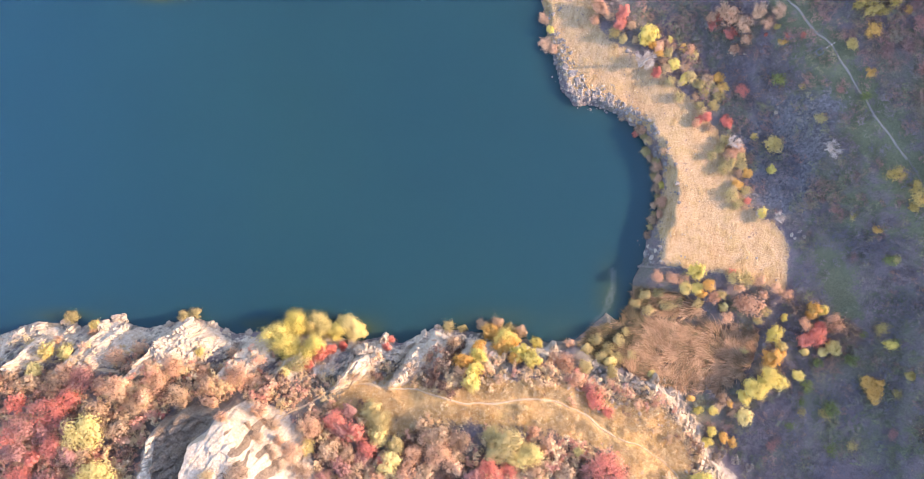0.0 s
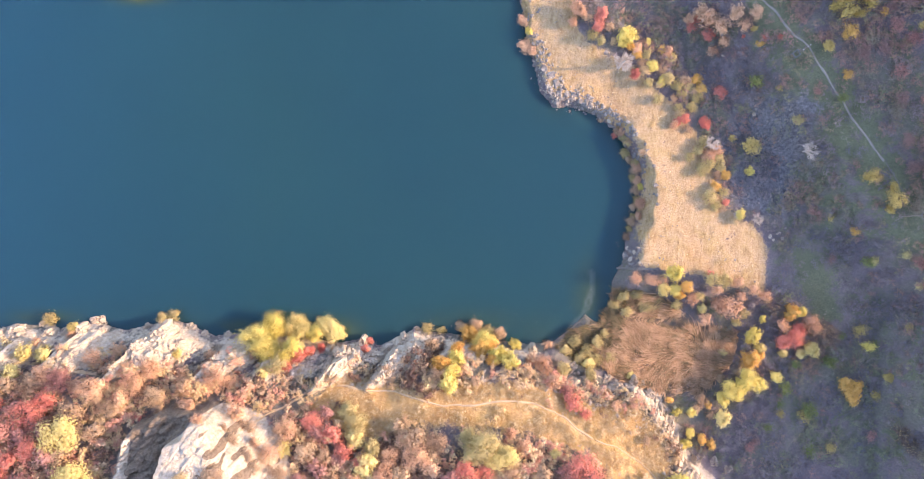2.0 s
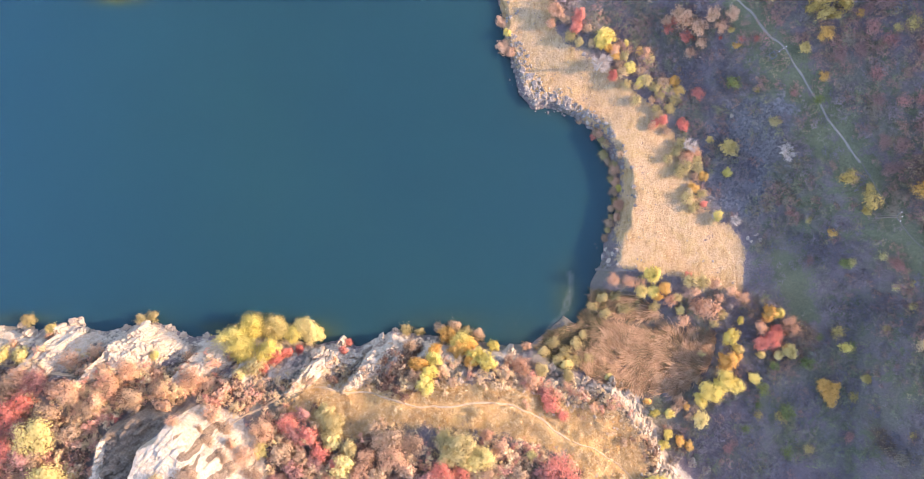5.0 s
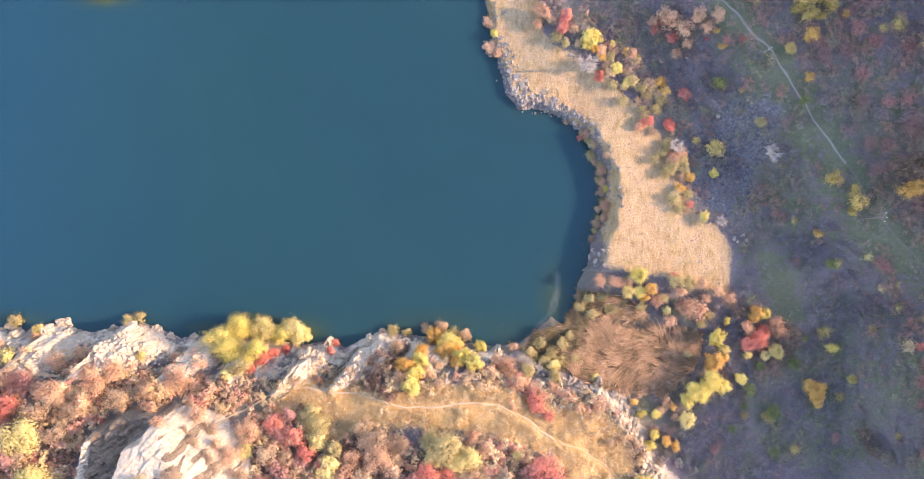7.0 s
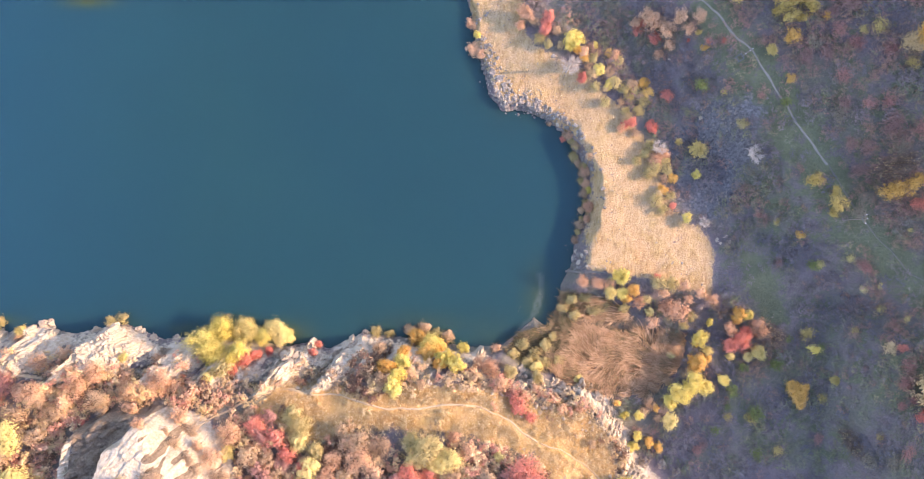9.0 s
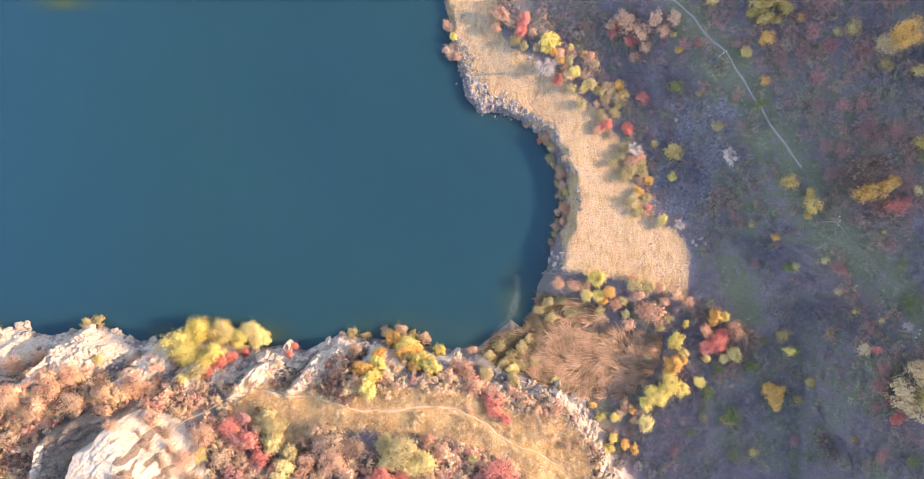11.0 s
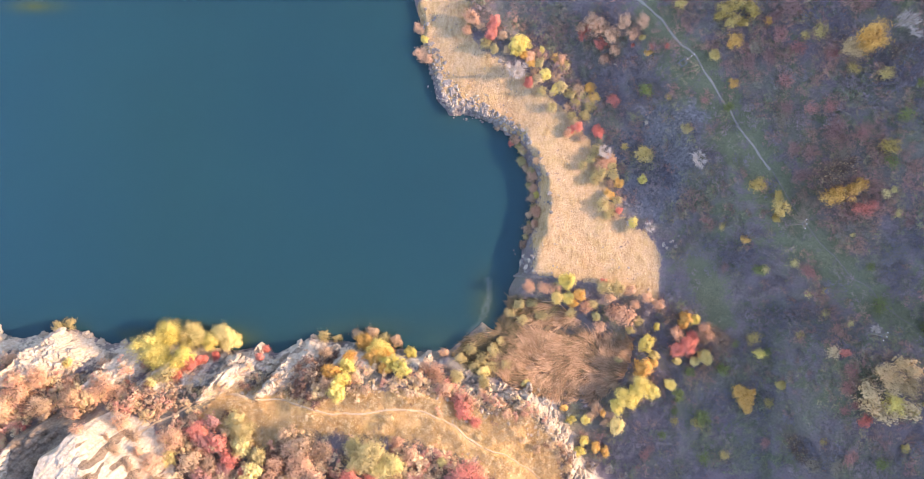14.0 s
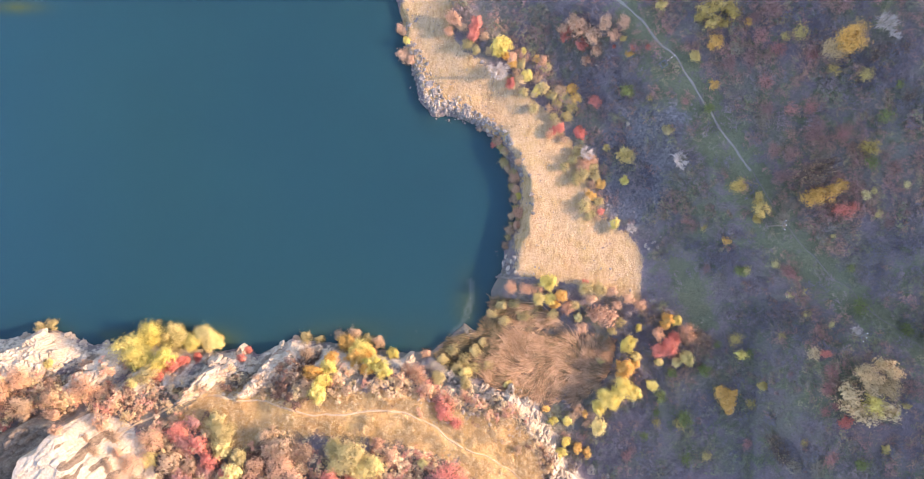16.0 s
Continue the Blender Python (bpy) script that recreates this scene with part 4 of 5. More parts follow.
grove([
    (-31.2, -28.8, 0.8), (-31.8, -29.6, 0.7),
], "straw", "thin", "the bare limestone dome", 0.6)
# ridge, middle
grove([
    (-17.2, -24.3, 1.4), (-14.5, -25.8, 1.3), (-12.7, -27.9, 1.1), (-10.5, -29.4, 0.9), (3.6, -30.5, 1.6), (6.1, -30.9, 1.4), (18.5, -22.4, 1.3),
    (19.3, -30.5, 2.4), (20.3, -23.9, 0.8),
], "red", "thin", "the ridge")
grove([
    (-15.2, -23.1, 1.2), (-16.0, -30.1, 1.3), (-18.8, -31.7, 1.4), (1.7, -31.4, 1.3), (17.8, -21.1, 0.9), (-16.4, -25.8, 1.1), (-13.5, -29.4, 1.0),
    (17.0, -30.9, 1.1),
], "maroon", "thin", "the ridge")
grove([
    (-20.4, -25.0, 1.6), (-22.3, -27.8, 1.4), (-6.6, -28.6, 1.4), (-3.3, -28.4, 1.6), (-4.6, -26.6, 1.1), (11.5, -27.5, 1.1), (14.6, -17.4, 1.4),
    (16.2, -19.6, 1.2), (13.0, -16.8, 0.9), (-1.1, -30.1, 1.3), (-7.4, -30.9, 1.3), (9.5, -25.8, 0.9), (-23.9, -26.2, 0.9), (21.3, -20.7, 0.8),
    (15.8, -15.2, 0.7), (-11.3, -31.7, 1.1), (24.8, -23.1, 0.8), (27.2, -23.1, 0.6),
], "pink", "thin", "the ridge")
grove([
    (6.1, -27.0, 2.0), (4.0, -26.2, 1.4), (-11.3, -24.5, 1.4), (-12.4, -22.9, 1.1), (4.4, -28.6, 1.3), (17.7, -18.2, 0.8), (21.6, -19.0, 0.8),
    (-8.9, -27.6, 1.1),
], "olive", ground="the ridge")
grove([
    (8.7, -28.6, 1.7), (-11.3, -26.5, 1.1), (15.7, -28.6, 0.6), (-9.7, -29.6, 1.3), (21.6, -17.8, 0.9), (27.8, -19.7, 0.7), (-20.6, -27.6, 0.9),
    (6.7, -29.0, 1.3), (-24.5, -18.2, 0.8),
], "lemon", ground="the ridge")
grove([
    (-15.3, -28.7, 1.3), (-20.9, -30.3, 1.4), (-17.7, -27.9, 1.3), (-0.3, -26.8, 1.4), (-3.1, -26.0, 1.3), (-5.5, -24.8, 1.1), (-14.5, -31.5, 1.3),
    (-5.1, -31.1, 1.3), (13.9, -31.1, 1.1), (9.6, -31.1, 1.1), (23.8, -21.6, 0.8), (28.9, -27.9, 0.6), (12.3, -18.5, 0.8),
], "brown", "thin", "the ridge")
grove([
    (36.1, -27.8, 0.8), (34.4, -24.8, 0.6), (35.5, -29.4, 0.8), (33.4, -33.6, 1.4), (36.4, -24.8, 0.6),
], "yellow", ground="the slope below the cliff")
grove([
    (37.8, -28.7, 0.8), (39.3, -29.5, 0.7), (39.0, -23.9, 0.6), (33.4, -23.1, 0.6),
], "orange", ground="the slope below the cliff")
# edge of the reed bed and the plateau
grove([
    (33.4, -4.5, 1.1), (33.9, -7.0, 0.8), (52.4, -10.3, 0.7), (45.1, -13.6, 1.1), (44.4, -19.7, 1.4), (42.0, -21.4, 1.4), (46.1, -20.7, 0.9),
    (40.8, -22.9, 1.0), (48.8, -19.7, 0.8), (46.9, -11.3, 0.5), (43.6, -21.0, 1.0), (43.1, -22.4, 0.8),
], "yellow", ground="rough grass")
grove([
    (38.1, -9.8, 0.7), (53.7, -15.7, 1.1), (49.9, -16.3, 0.6), (40.8, -25.6, 1.1), (41.5, -16.3, 0.6), (32.2, -7.0, 0.8), (52.4, -16.3, 0.7),
    (46.5, -15.5, 0.6),
], "lemon", ground="rough grass")
grove([
    (50.9, -9.9, 1.0), (35.4, -6.5, 0.9), (44.7, -17.1, 1.3), (46.3, -16.7, 0.7), (50.7, -10.8, 0.7), (34.5, -7.8, 0.7),
], "orange", ground="rough grass")
grove([
    (51.0, -14.0, 1.4), (49.6, -14.6, 0.9), (52.0, -12.8, 0.8), (38.9, -4.7, 0.5),
], "red", ground="rough grass")
grove([
    (30.3, -5.5, 1.0), (28.1, -5.3, 0.9), (32.0, -5.8, 0.8),
], "pink", "thin", "the marshy bank", 0.5)
grove([
    (42.7, -5.9, 0.8), (42.0, -9.6, 1.3), (40.2, -9.2, 1.0), (43.6, -7.9, 0.8), (53.7, -11.9, 1.4), (49.5, -12.1, 1.1), (39.8, -7.0, 0.8),
    (45.2, -7.0, 0.8), (46.9, -7.9, 0.8), (36.4, -8.3, 0.8), (38.5, -11.3, 0.8),
], "pink", "thin", "rough grass")
grove([
    (55.0, -12.3, 1.2), (56.0, -13.6, 1.4), (57.2, -13.5, 0.8), (53.7, -13.4, 0.8), (47.3, -8.7, 0.8), (48.6, -10.0, 0.8),
], "straw", "bare", "rough grass")
grove([
    (38.7, -5.4, 1.1), (40.8, -5.6, 1.0), (34.4, -9.2, 0.8), (42.9, -11.8, 0.8), (37.4, -7.9, 0.8), (44.2, -10.5, 0.8),
], "olive", "thin", "rough grass")
grove([
    (19.6, -14.7, 1.0), (21.3, -16.1, 1.0), (23.0, -14.7, 1.0), (22.7, -17.3, 1.0), (25.0, -16.9, 0.9), (20.4, -17.3, 0.9), (24.1, -13.5, 0.8),
    (26.9, -8.1, 1.0), (28.8, -7.8, 1.0), (30.1, -9.5, 1.0), (27.4, -10.4, 0.9), (31.9, -9.1, 0.9), (25.6, -9.4, 0.8), (18.3, -15.9, 0.8),
], "olive", "thin", "the marshy bank", 0.75)
grove([
    (39.0, -21.0, 0.9), (40.2, -19.3, 0.9), (38.0, -23.1, 0.9), (39.3, -25.3, 0.8), (41.0, -20.1, 0.7), (37.1, -24.4, 0.7),
], "brown", "thin", "the marshy bank", 0.8)
# plateau edge and the bank of the lake
grove([
    (12.3, 32.8, 0.8), (12.7, 29.1, 1.0), (13.6, 28.2, 0.7), (29.0, 11.0, 0.8), (29.2, 9.0, 0.7), (29.4, 5.6, 0.9), (29.2, 3.8, 0.7), (26.1, -0.5, 0.6),
    (19.9, 33.5, 1.1), (19.2, 31.9, 0.8), (39.3, 12.7, 1.2), (33.8, 16.9, 0.6), (28.4, 27.9, 0.8), (26.7, 16.2, 0.6),
], "pink", ground="the bank", tall=0.6)
grove([
    (23.2, 32.6, 1.0), (22.8, 31.1, 0.8), (28.2, 24.2, 0.7), (40.4, 21.5, 0.8), (35.3, 17.7, 0.8), (38.1, 17.0, 0.8), (34.3, 17.3, 0.6),
    (25.9, 15.8, 0.5), (41.2, 5.6, 0.5), (36.0, 30.9, 0.8), (38.3, 29.4, 0.8), (37.0, 31.8, 0.7), 
], "red", ground="leaf litter", tall=0.62)
grove([
    (26.8, 29.6, 1.3), (26.2, 28.6, 0.8), (30.6, 25.3, 0.8), (44.6, 10.1, 0.7), (30.1, 28.9, 0.5), (13.0, 30.9, 0.6), (29.6, 8.1, 0.5),
    (32.1, 23.3, 0.8), (43.1, 3.9, 0.7),
], "yellow", ground="leaf litter", tall=0.62)
grove([
    (28.4, 27.1, 0.7), (32.0, 27.7, 0.6), (37.0, 23.4, 1.0), (37.6, 21.9, 0.7), (41.2, 9.6, 0.8), (39.8, 7.9, 0.7), (27.4, 28.1, 0.7),
], "orange", ground="leaf litter", tall=0.62)
grove([
    (32.8, 23.4, 1.1), (34.1, 22.4, 0.8), (33.2, 26.4, 0.8), (37.0, 20.7, 0.9), (38.3, 11.0, 1.0), (38.8, 6.4, 1.0), (23.2, 28.9, 0.8),
    (34.9, 21.5, 0.8), (27.5, 14.6, 0.7), (27.4, 13.1, 0.7), (45.0, 13.5, 1.1), (49.7, 16.8, 0.9), (27.4, 6.4, 0.5), (27.5, 8.9, 0.5),
    (35.9, 12.1, 0.8), (40.4, 10.6, 0.7), (34.5, 19.4, 0.7), (31.6, 20.7, 0.7),
], "olive", "thin", "leaf litter", 0.6)
grove([
    (26.2, 25.8, 1.1), (27.0, 26.2, 0.8),
], "pale", "bare", "dry grass", 0.8)
grove([
    (38.9, 13.9, 0.8), (51.3, 12.7, 1.2), (42.7, 3.8, 0.5), (45.4, 3.2, 0.6),
], "pale", "bare", "leaf litter")
grove([
    (37.8, 31.4, 1.3), (39.4, 30.1, 1.1), (40.9, 31.4, 1.1), (42.1, 29.8, 1.0), (36.9, 32.4, 1.1), (40.1, 28.2, 0.9), (35.6, 31.7, 0.9),
    (32.8, 27.2, 0.8), (38.9, 27.2, 0.8), (43.3, 31.2, 0.8),
], "pink", "thin", "leaf litter")
grove([
    (44.3, 22.4, 1.1), (54.7, 19.4, 0.8), (56.3, -17.5, 1.0), (51.7, -17.9, 0.8), (50.0, -21.3, 1.0), (53.4, -24.6, 1.0),
], "green", "thin", "leaf litter")
grove([
    (29.7, 26.9, 0.8), (30.1, 23.0, 0.8), (35.9, 22.2, 0.8), (36.3, 19.4, 0.8), (37.9, 14.3, 0.8), (40.1, 11.8, 0.8), (37.6, 10.1, 0.8),
    (39.6, 5.1, 0.8), (40.8, 7.1, 0.7), (37.1, 13.0, 0.7), (21.9, 29.8, 0.8),
], "olive", "thin", "dry grass", 0.65)
grove([
    (29.0, 25.7, 0.7), (32.0, 24.9, 0.7), (35.3, 23.2, 0.8), (36.8, 21.5, 0.7), (38.3, 12.1, 0.8), (40.0, 9.6, 0.7), (33.7, 20.7, 0.7),
    (24.4, 30.8, 0.8), (21.3, 32.3, 0.8), (40.6, 4.7, 0.6), (35.8, 16.1, 0.6),
], "brown", "thin", "dry grass", 0.65)
grove([
    (29.5, 24.7, 0.7), (31.6, 22.7, 0.7), (39.8, 13.1, 0.7), (39.1, 7.3, 0.6), (34.9, 18.6, 0.6), (25.0, 28.9, 0.6), (42.6, 2.9, 0.6),
], "straw", "thin", "dry grass", 0.65)
grove([
    (27.6, 14.6, 0.7), (28.0, 12.2, 0.7), (28.8, 10.5, 0.7), (29.0, 7.6, 0.7), (28.6, 5.2, 0.7), (28.3, 3.0, 0.7), (27.6, 0.7, 0.6), (26.1, 16.3, 0.6),
    (29.3, 12.9, 0.6), (23.8, 18.0, 0.5),
], "brown", "thin", "the lake bank", 0.7)
grove([
    (26.9, 15.3, 0.6), (28.5, 9.5, 0.6), (29.2, 6.2, 0.6), (28.0, 1.9, 0.6), (27.4, 13.4, 0.6), (28.6, 3.8, 0.6), (28.8, 11.7, 0.6),
], "olive", "thin", "the lake bank", 0.7)
# valley and eastern slope
grove([
    (47.9, 33.3, 0.8), (53.5, 32.1, 1.0), (54.8, 32.5, 1.1), (54.3, 30.6, 1.0), (56.9, 31.5, 1.0), (55.9, 30.3, 0.8), (52.9, 31.3, 0.7),
    (44.4, 13.7, 1.0), (41.9, 14.8, 0.6), (58.4, 8.8, 1.0), (61.1, 7.3, 0.8), (61.2, 5.6, 1.1), (61.2, 4.3, 0.7), (74.7, 13.6, 1.1),
    (56.5, 32.4, 0.8),
], "shade_gold", "thin", "shaded grass", 1.2)
grove([
    (55.3, 28.2, 1.0), (54.8, 27.7, 0.6), (55.4, 22.6, 0.7), (58.5, 1.4, 0.7), (59.4, 30.6, 0.6), (44.3, 27.3, 0.6),
], "orange", "thin", "shaded grass", 0.7)
grove([
    (52.7, 26.4, 0.8), (64.5, -19.6, 0.7), (78.6, -27.0, 0.6), (79.7, -22.2, 0.6), (81.2, -21.0, 0.5), (43.4, 29.3, 0.5),
], "shade_gold", "full", "shaded grass", 0.7)
grove([
    (44.8, 28.0, 0.5), (46.6, 27.9, 0.4), (42.4, 28.6, 0.3), (70.8, -14.1, 0.7), (72.8, -23.2, 1.0),
], "red", "thin", "leaf litter", 0.6)
grove([
    (47.3, 21.3, 0.5), (63.9, 28.5, 0.6), (65.7, 28.9, 0.9), (70.2, 24.0, 0.8), (73.9, 23.1, 1.0), (55.6, 3.3, 0.6), (63.1, -22.4, 0.8),
    (61.0, -13.0, 0.9), (66.8, -12.4, 0.6), (49.5, -25.2, 0.6), (52.9, -25.4, 0.8), (56.8, -30.2, 0.7), (68.5, -26.6, 0.6),
], "shade_gold", "sparse", "shaded scrub", 0.7)
grove([
    (51.7, 20.4, 0.6), (61.9, 22.8, 1.1), (71.7, 15.6, 1.4), (67.5, 19.2, 1.1), (65.0, 18.9, 1.1), (53.3, 4.2, 0.6), (66.4, -3.2, 1.1),
    (62.8, -28.5, 0.8), (71.0, -16.3, 1.0), (70.8, -18.7, 1.0), (71.8, -21.0, 0.8), (70.5, -21.9, 0.7), (71.1, -11.1, 0.8), (71.0, -28.2, 1.0),
    (45.2, -30.2, 0.8), (60.9, 28.6, 1.1), (63.2, 27.0, 1.1), (67.5, 26.0, 1.0),
], "maroon", "sparse", "the eastern slope", 0.55)
grove([
    (60.1, 31.1, 1.0), (62.1, 32.0, 1.3), (71.0, 32.1, 0.8), (62.0, 19.0, 1.2), (68.0, 15.7, 1.2), (68.6, 16.7, 1.0), (78.2, 3.6, 0.7),
    (80.2, 5.1, 0.6), (56.5, -2.6, 0.6), (67.3, -17.4, 0.4), (46.1, -29.4, 0.6), (57.1, 25.1, 1.0), (59.6, 25.6, 1.0), (64.3, 10.0, 1.1),
    (63.1, 13.5, 1.1), (65.3, 12.9, 1.0),
], "russet", "sparse", "the eastern slope", 0.55)
grove([
    (58.1, 27.2, 1.0), (61.7, 17.8, 1.0), (69.7, 13.1, 1.0), (69.6, 3.2, 0.6), (67.6, -30.2, 1.2), (69.7, -29.7, 1.1), (64.5, 4.4, 1.0),
    (65.6, 6.4, 1.0), (57.3, 21.2, 0.6),
], "dun", "sparse", "the eastern slope", 0.6)
grove([
    (74.8, 25.9, 0.7), (78.5, 26.2, 0.5), (65.2, -27.1, 1.1), (66.1, -28.9, 1.1), (79.2, 20.2, 0.7),
], "straw", "bare", "the eastern slope", 1.2)
grove([
    (66.5, 10.5, 1.4), (66.3, 9.8, 1.0), (68.2, 10.9, 1.0), (67.8, 9.5, 0.8),
], "straw", "bare", "the eastern slope", 2.6)
grove([
    (74.9, 29.1, 1.1), (76.8, 28.0, 0.7), (74.8, -10.8, 0.6),
], "pale", "bare", "the eastern slope", 1.3)
grove([
    (76.6, 17.7, 1.1), (75.7, -7.6, 1.1), (74.0, -2.4, 0.7), (47.8, -27.2, 0.7), (53.8, -30.6, 0.8), (49.5, -23.7, 0.6), (82.4, -10.9, 1.0),
    (63.1, -15.1, 0.8), (58.6, -13.9, 0.6), (75.4, 11.7, 1.0),
], "green", "sparse", "shaded scrub", 0.6)
grove([
    (61.0, -3.0, 0.9), (74.9, -28.9, 1.0), (78.3, 21.8, 0.6),
], "green", "thin", "shaded grass", 0.6)
grove([
    (75.0, 7.5, 0.7), (76.1, 8.0, 0.5), (76.7, 4.9, 0.6), (79.9, 8.8, 0.6), (71.4, 2.0, 0.4), (61.7, -2.8, 0.6), (64.7, -1.9, 0.6), (67.4, -6.3, 0.6),
    (68.8, -5.7, 0.5), (70.1, -9.1, 0.6), (72.7, -10.4, 0.5),
], "lemon", "sparse", "shaded scrub", 0.6)
grove([
    (67.7, 7.1, 1.0), (68.9, 7.4, 1.2), (70.6, 8.2, 1.0), (71.8, 8.9, 0.7),
], "orange", "thin", "the eastern slope", 1.3)
grove([
    (71.2, 5.5, 0.8), (72.4, 5.5, 1.0), (73.4, 5.9, 0.6),
], "red", "sparse", "the eastern slope", 1.2)
grove([
    (70.1, 26.9, 1.6),
], "orange", "full", "the eastern slope", 1.9)
grove([
    (68.9, 26.2, 1.4),
], "straw", "thin", "the eastern slope", 1.6)
grove([
    (61.1, -15.0, 0.7),
], "yellow", "thin", "shaded grass", 2.8)
grove([
    (69.5, -14.1, 0.8),
], "straw", "thin", "shaded scrub", 1.0)
grove([
    (58.8, -20.7, 0.9), (59.6, -22.3, 1.0), (60.2, -21.1, 0.9), (60.1, -23.5, 0.6),
], "orange", "full", "shaded grass", 0.8)
grove([
    (74.4, -16.0, 1.4), (76.6, -15.3, 1.3), (72.5, -18.8, 1.3), (75.4, -17.7, 1.4), (77.4, -18.1, 1.4), (72.3, -20.5, 1.3), (74.3, -21.7, 1.3),
    (76.8, -20.9, 1.3),
], "straw", "thin", "the eastern slope", 1.6)
grove([
    (75.3, -20.5, 1.3),
], "yellow", "full", "the eastern slope", 1.7)


# ---- brush, reeds and grass ----
def brush(name, label, mat, pts, tints, rng, radius, leaves, leaf, tips_each=14, spread=0.17, tall=1.0):
    base = []
    for k in range(6):
        a = rng.uniform(0, 2 * math.pi, tips_each)
        rr, hh = rng.uniform(0.2, 1.0, tips_each), rng.uniform(0.25, 1.0, tips_each)
        tips = np.stack([np.cos(a) * rr, np.sin(a) * rr, hh * 1.15 - 0.3 * rr * rr], 1)
        q = leaf_scatter(rng, tips, leaf, leaves, spread, (0, 0, 0.1)).reshape(-1, 3, 3)
        base.append(q)
    z = height(pts[:, 0], pts[:, 1])
    out, tint = [], []
    for k in range(len(pts)):
        q = base[k % 6]
        a, s = rng.uniform(0, 6.28), radius * rng.uniform(0.5, 1.2) * (1.5 if k % 7 == 0 else 1.0)
        ca, sa = math.cos(a), math.sin(a)
        w = np.empty_like(q)
        w[..., 0] = (q[..., 0] * ca - q[..., 1] * sa) * s + pts[k, 0]
        w[..., 1] = (q[..., 0] * sa + q[..., 1] * ca) * s + pts[k, 1]
        w[..., 2] = np.maximum(q[..., 2], 0.03) * s * tall + z[k]
        out.append(w.reshape(-1, 3))
        tint.append(np.clip(tints[k] + rng.normal(0, 0.035, len(q)), 0, 1))
    v = np.concatenate(out)
    me = mesh_from(name, v, np.arange(len(v)).reshape(-1, 3), [mat], False)
    point_value(me, "tint", np.concatenate(tint), "FACE")
    return tagged(new(name, me), label, "undergrowth", kind="stuff")


def near_path(x, y):
    d = np.full(x.shape, 1e9)
    for p in (EAST_PATH, RIDGE_PATH, RIDGE_PATH_B, RIDGE_PATH_C):
        d = np.minimum(d, distance(x, y, p, False)[0])
    return d


def keep_valley(x, y):
    k = smooth(-signed(x, y, GRASS_PLOT), 0.0, 3.0) * smooth(-signed(x, y, RIDGE), 1.0, 2.5) * smooth(-signed(x, y, LAKE), 0.8, 1.6)
    k *= smooth(-signed(x, y, REEDS), 0.0, 1.0) * (1 - 0.96 * smooth(signed(x, y, GREEN_PLOT), -3, 0))
    e = east_of_path(x, y)
    k *= 1 - 0.55 * smooth(e, -6.5, -2.5) * (1 - smooth(e, 0.8, 3.5))
    k *= 1 - 0.3 * smooth(signed(x, y, SCREE_PLOT), -1, 2)
    return k * smooth(near_path(x, y), 0.5, 1.2) * (0.5 + 0.5 * smooth(fractal(x / 5, y / 5, 41, 3), 0.35, 0.6))


def keep_ridge(x, y):
    d = signed(x, y, RIDGE)
    near = smooth(x, -8, 0)
    k = ((0.14 + 0.6 * near) * smooth(d, 0.6, 1.8) + (0.86 - 0.6 * near) * smooth(d, 3.0, 5.5)) * (1 - 0.95 * smooth(signed(x, y, RIDGE_GRASS), -1.2, 0.6)) * (1 - smooth(signed(x, y, DOME_ROCK), -1.2, 0.2))
    return k * smooth(near_path(x, y), 0.4, 1.2) * (0.3 + 0.6 * smooth(fractal(x / 3, y / 3, 47, 3), 0.32, 0.58))


rng = np.random.default_rng(7)
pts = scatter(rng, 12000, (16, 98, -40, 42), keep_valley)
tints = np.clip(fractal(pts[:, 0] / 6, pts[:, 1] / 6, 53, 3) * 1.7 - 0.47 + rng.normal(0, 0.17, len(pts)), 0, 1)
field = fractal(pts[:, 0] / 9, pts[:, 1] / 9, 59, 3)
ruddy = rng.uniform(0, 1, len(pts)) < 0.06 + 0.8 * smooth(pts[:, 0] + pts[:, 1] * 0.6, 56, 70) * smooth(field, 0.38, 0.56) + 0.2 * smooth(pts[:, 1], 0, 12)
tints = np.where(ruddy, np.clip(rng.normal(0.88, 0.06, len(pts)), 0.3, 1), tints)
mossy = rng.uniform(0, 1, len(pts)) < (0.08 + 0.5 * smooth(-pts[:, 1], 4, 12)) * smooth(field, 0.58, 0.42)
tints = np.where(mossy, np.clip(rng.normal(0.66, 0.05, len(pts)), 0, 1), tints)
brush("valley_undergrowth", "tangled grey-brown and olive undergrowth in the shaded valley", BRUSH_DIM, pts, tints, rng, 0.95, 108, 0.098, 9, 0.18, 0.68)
pts = scatter(rng, 11500, (-72, 34, -40, -14), keep_ridge)
tints = np.clip(fractal(pts[:, 0] / 4, pts[:, 1] / 4, 57, 3) * 2.2 - 0.65 + rng.normal(0, 0.2, len(pts)), 0, 1)
rosy = rng.uniform(0, 1, len(pts)) < 0.35 * smooth(-pts[:, 0], 4, 22)
tints = np.where(rosy, np.clip(rng.normal(0.74, 0.08, len(pts)), 0, 1), tints)
brush("ridge_undergrowth", "dense reddish-brown autumn undergrowth on the ridge", BRUSH_LIT, pts, tints, rng, 0.86, 150, 0.105, 7, 0.15, 1.15)


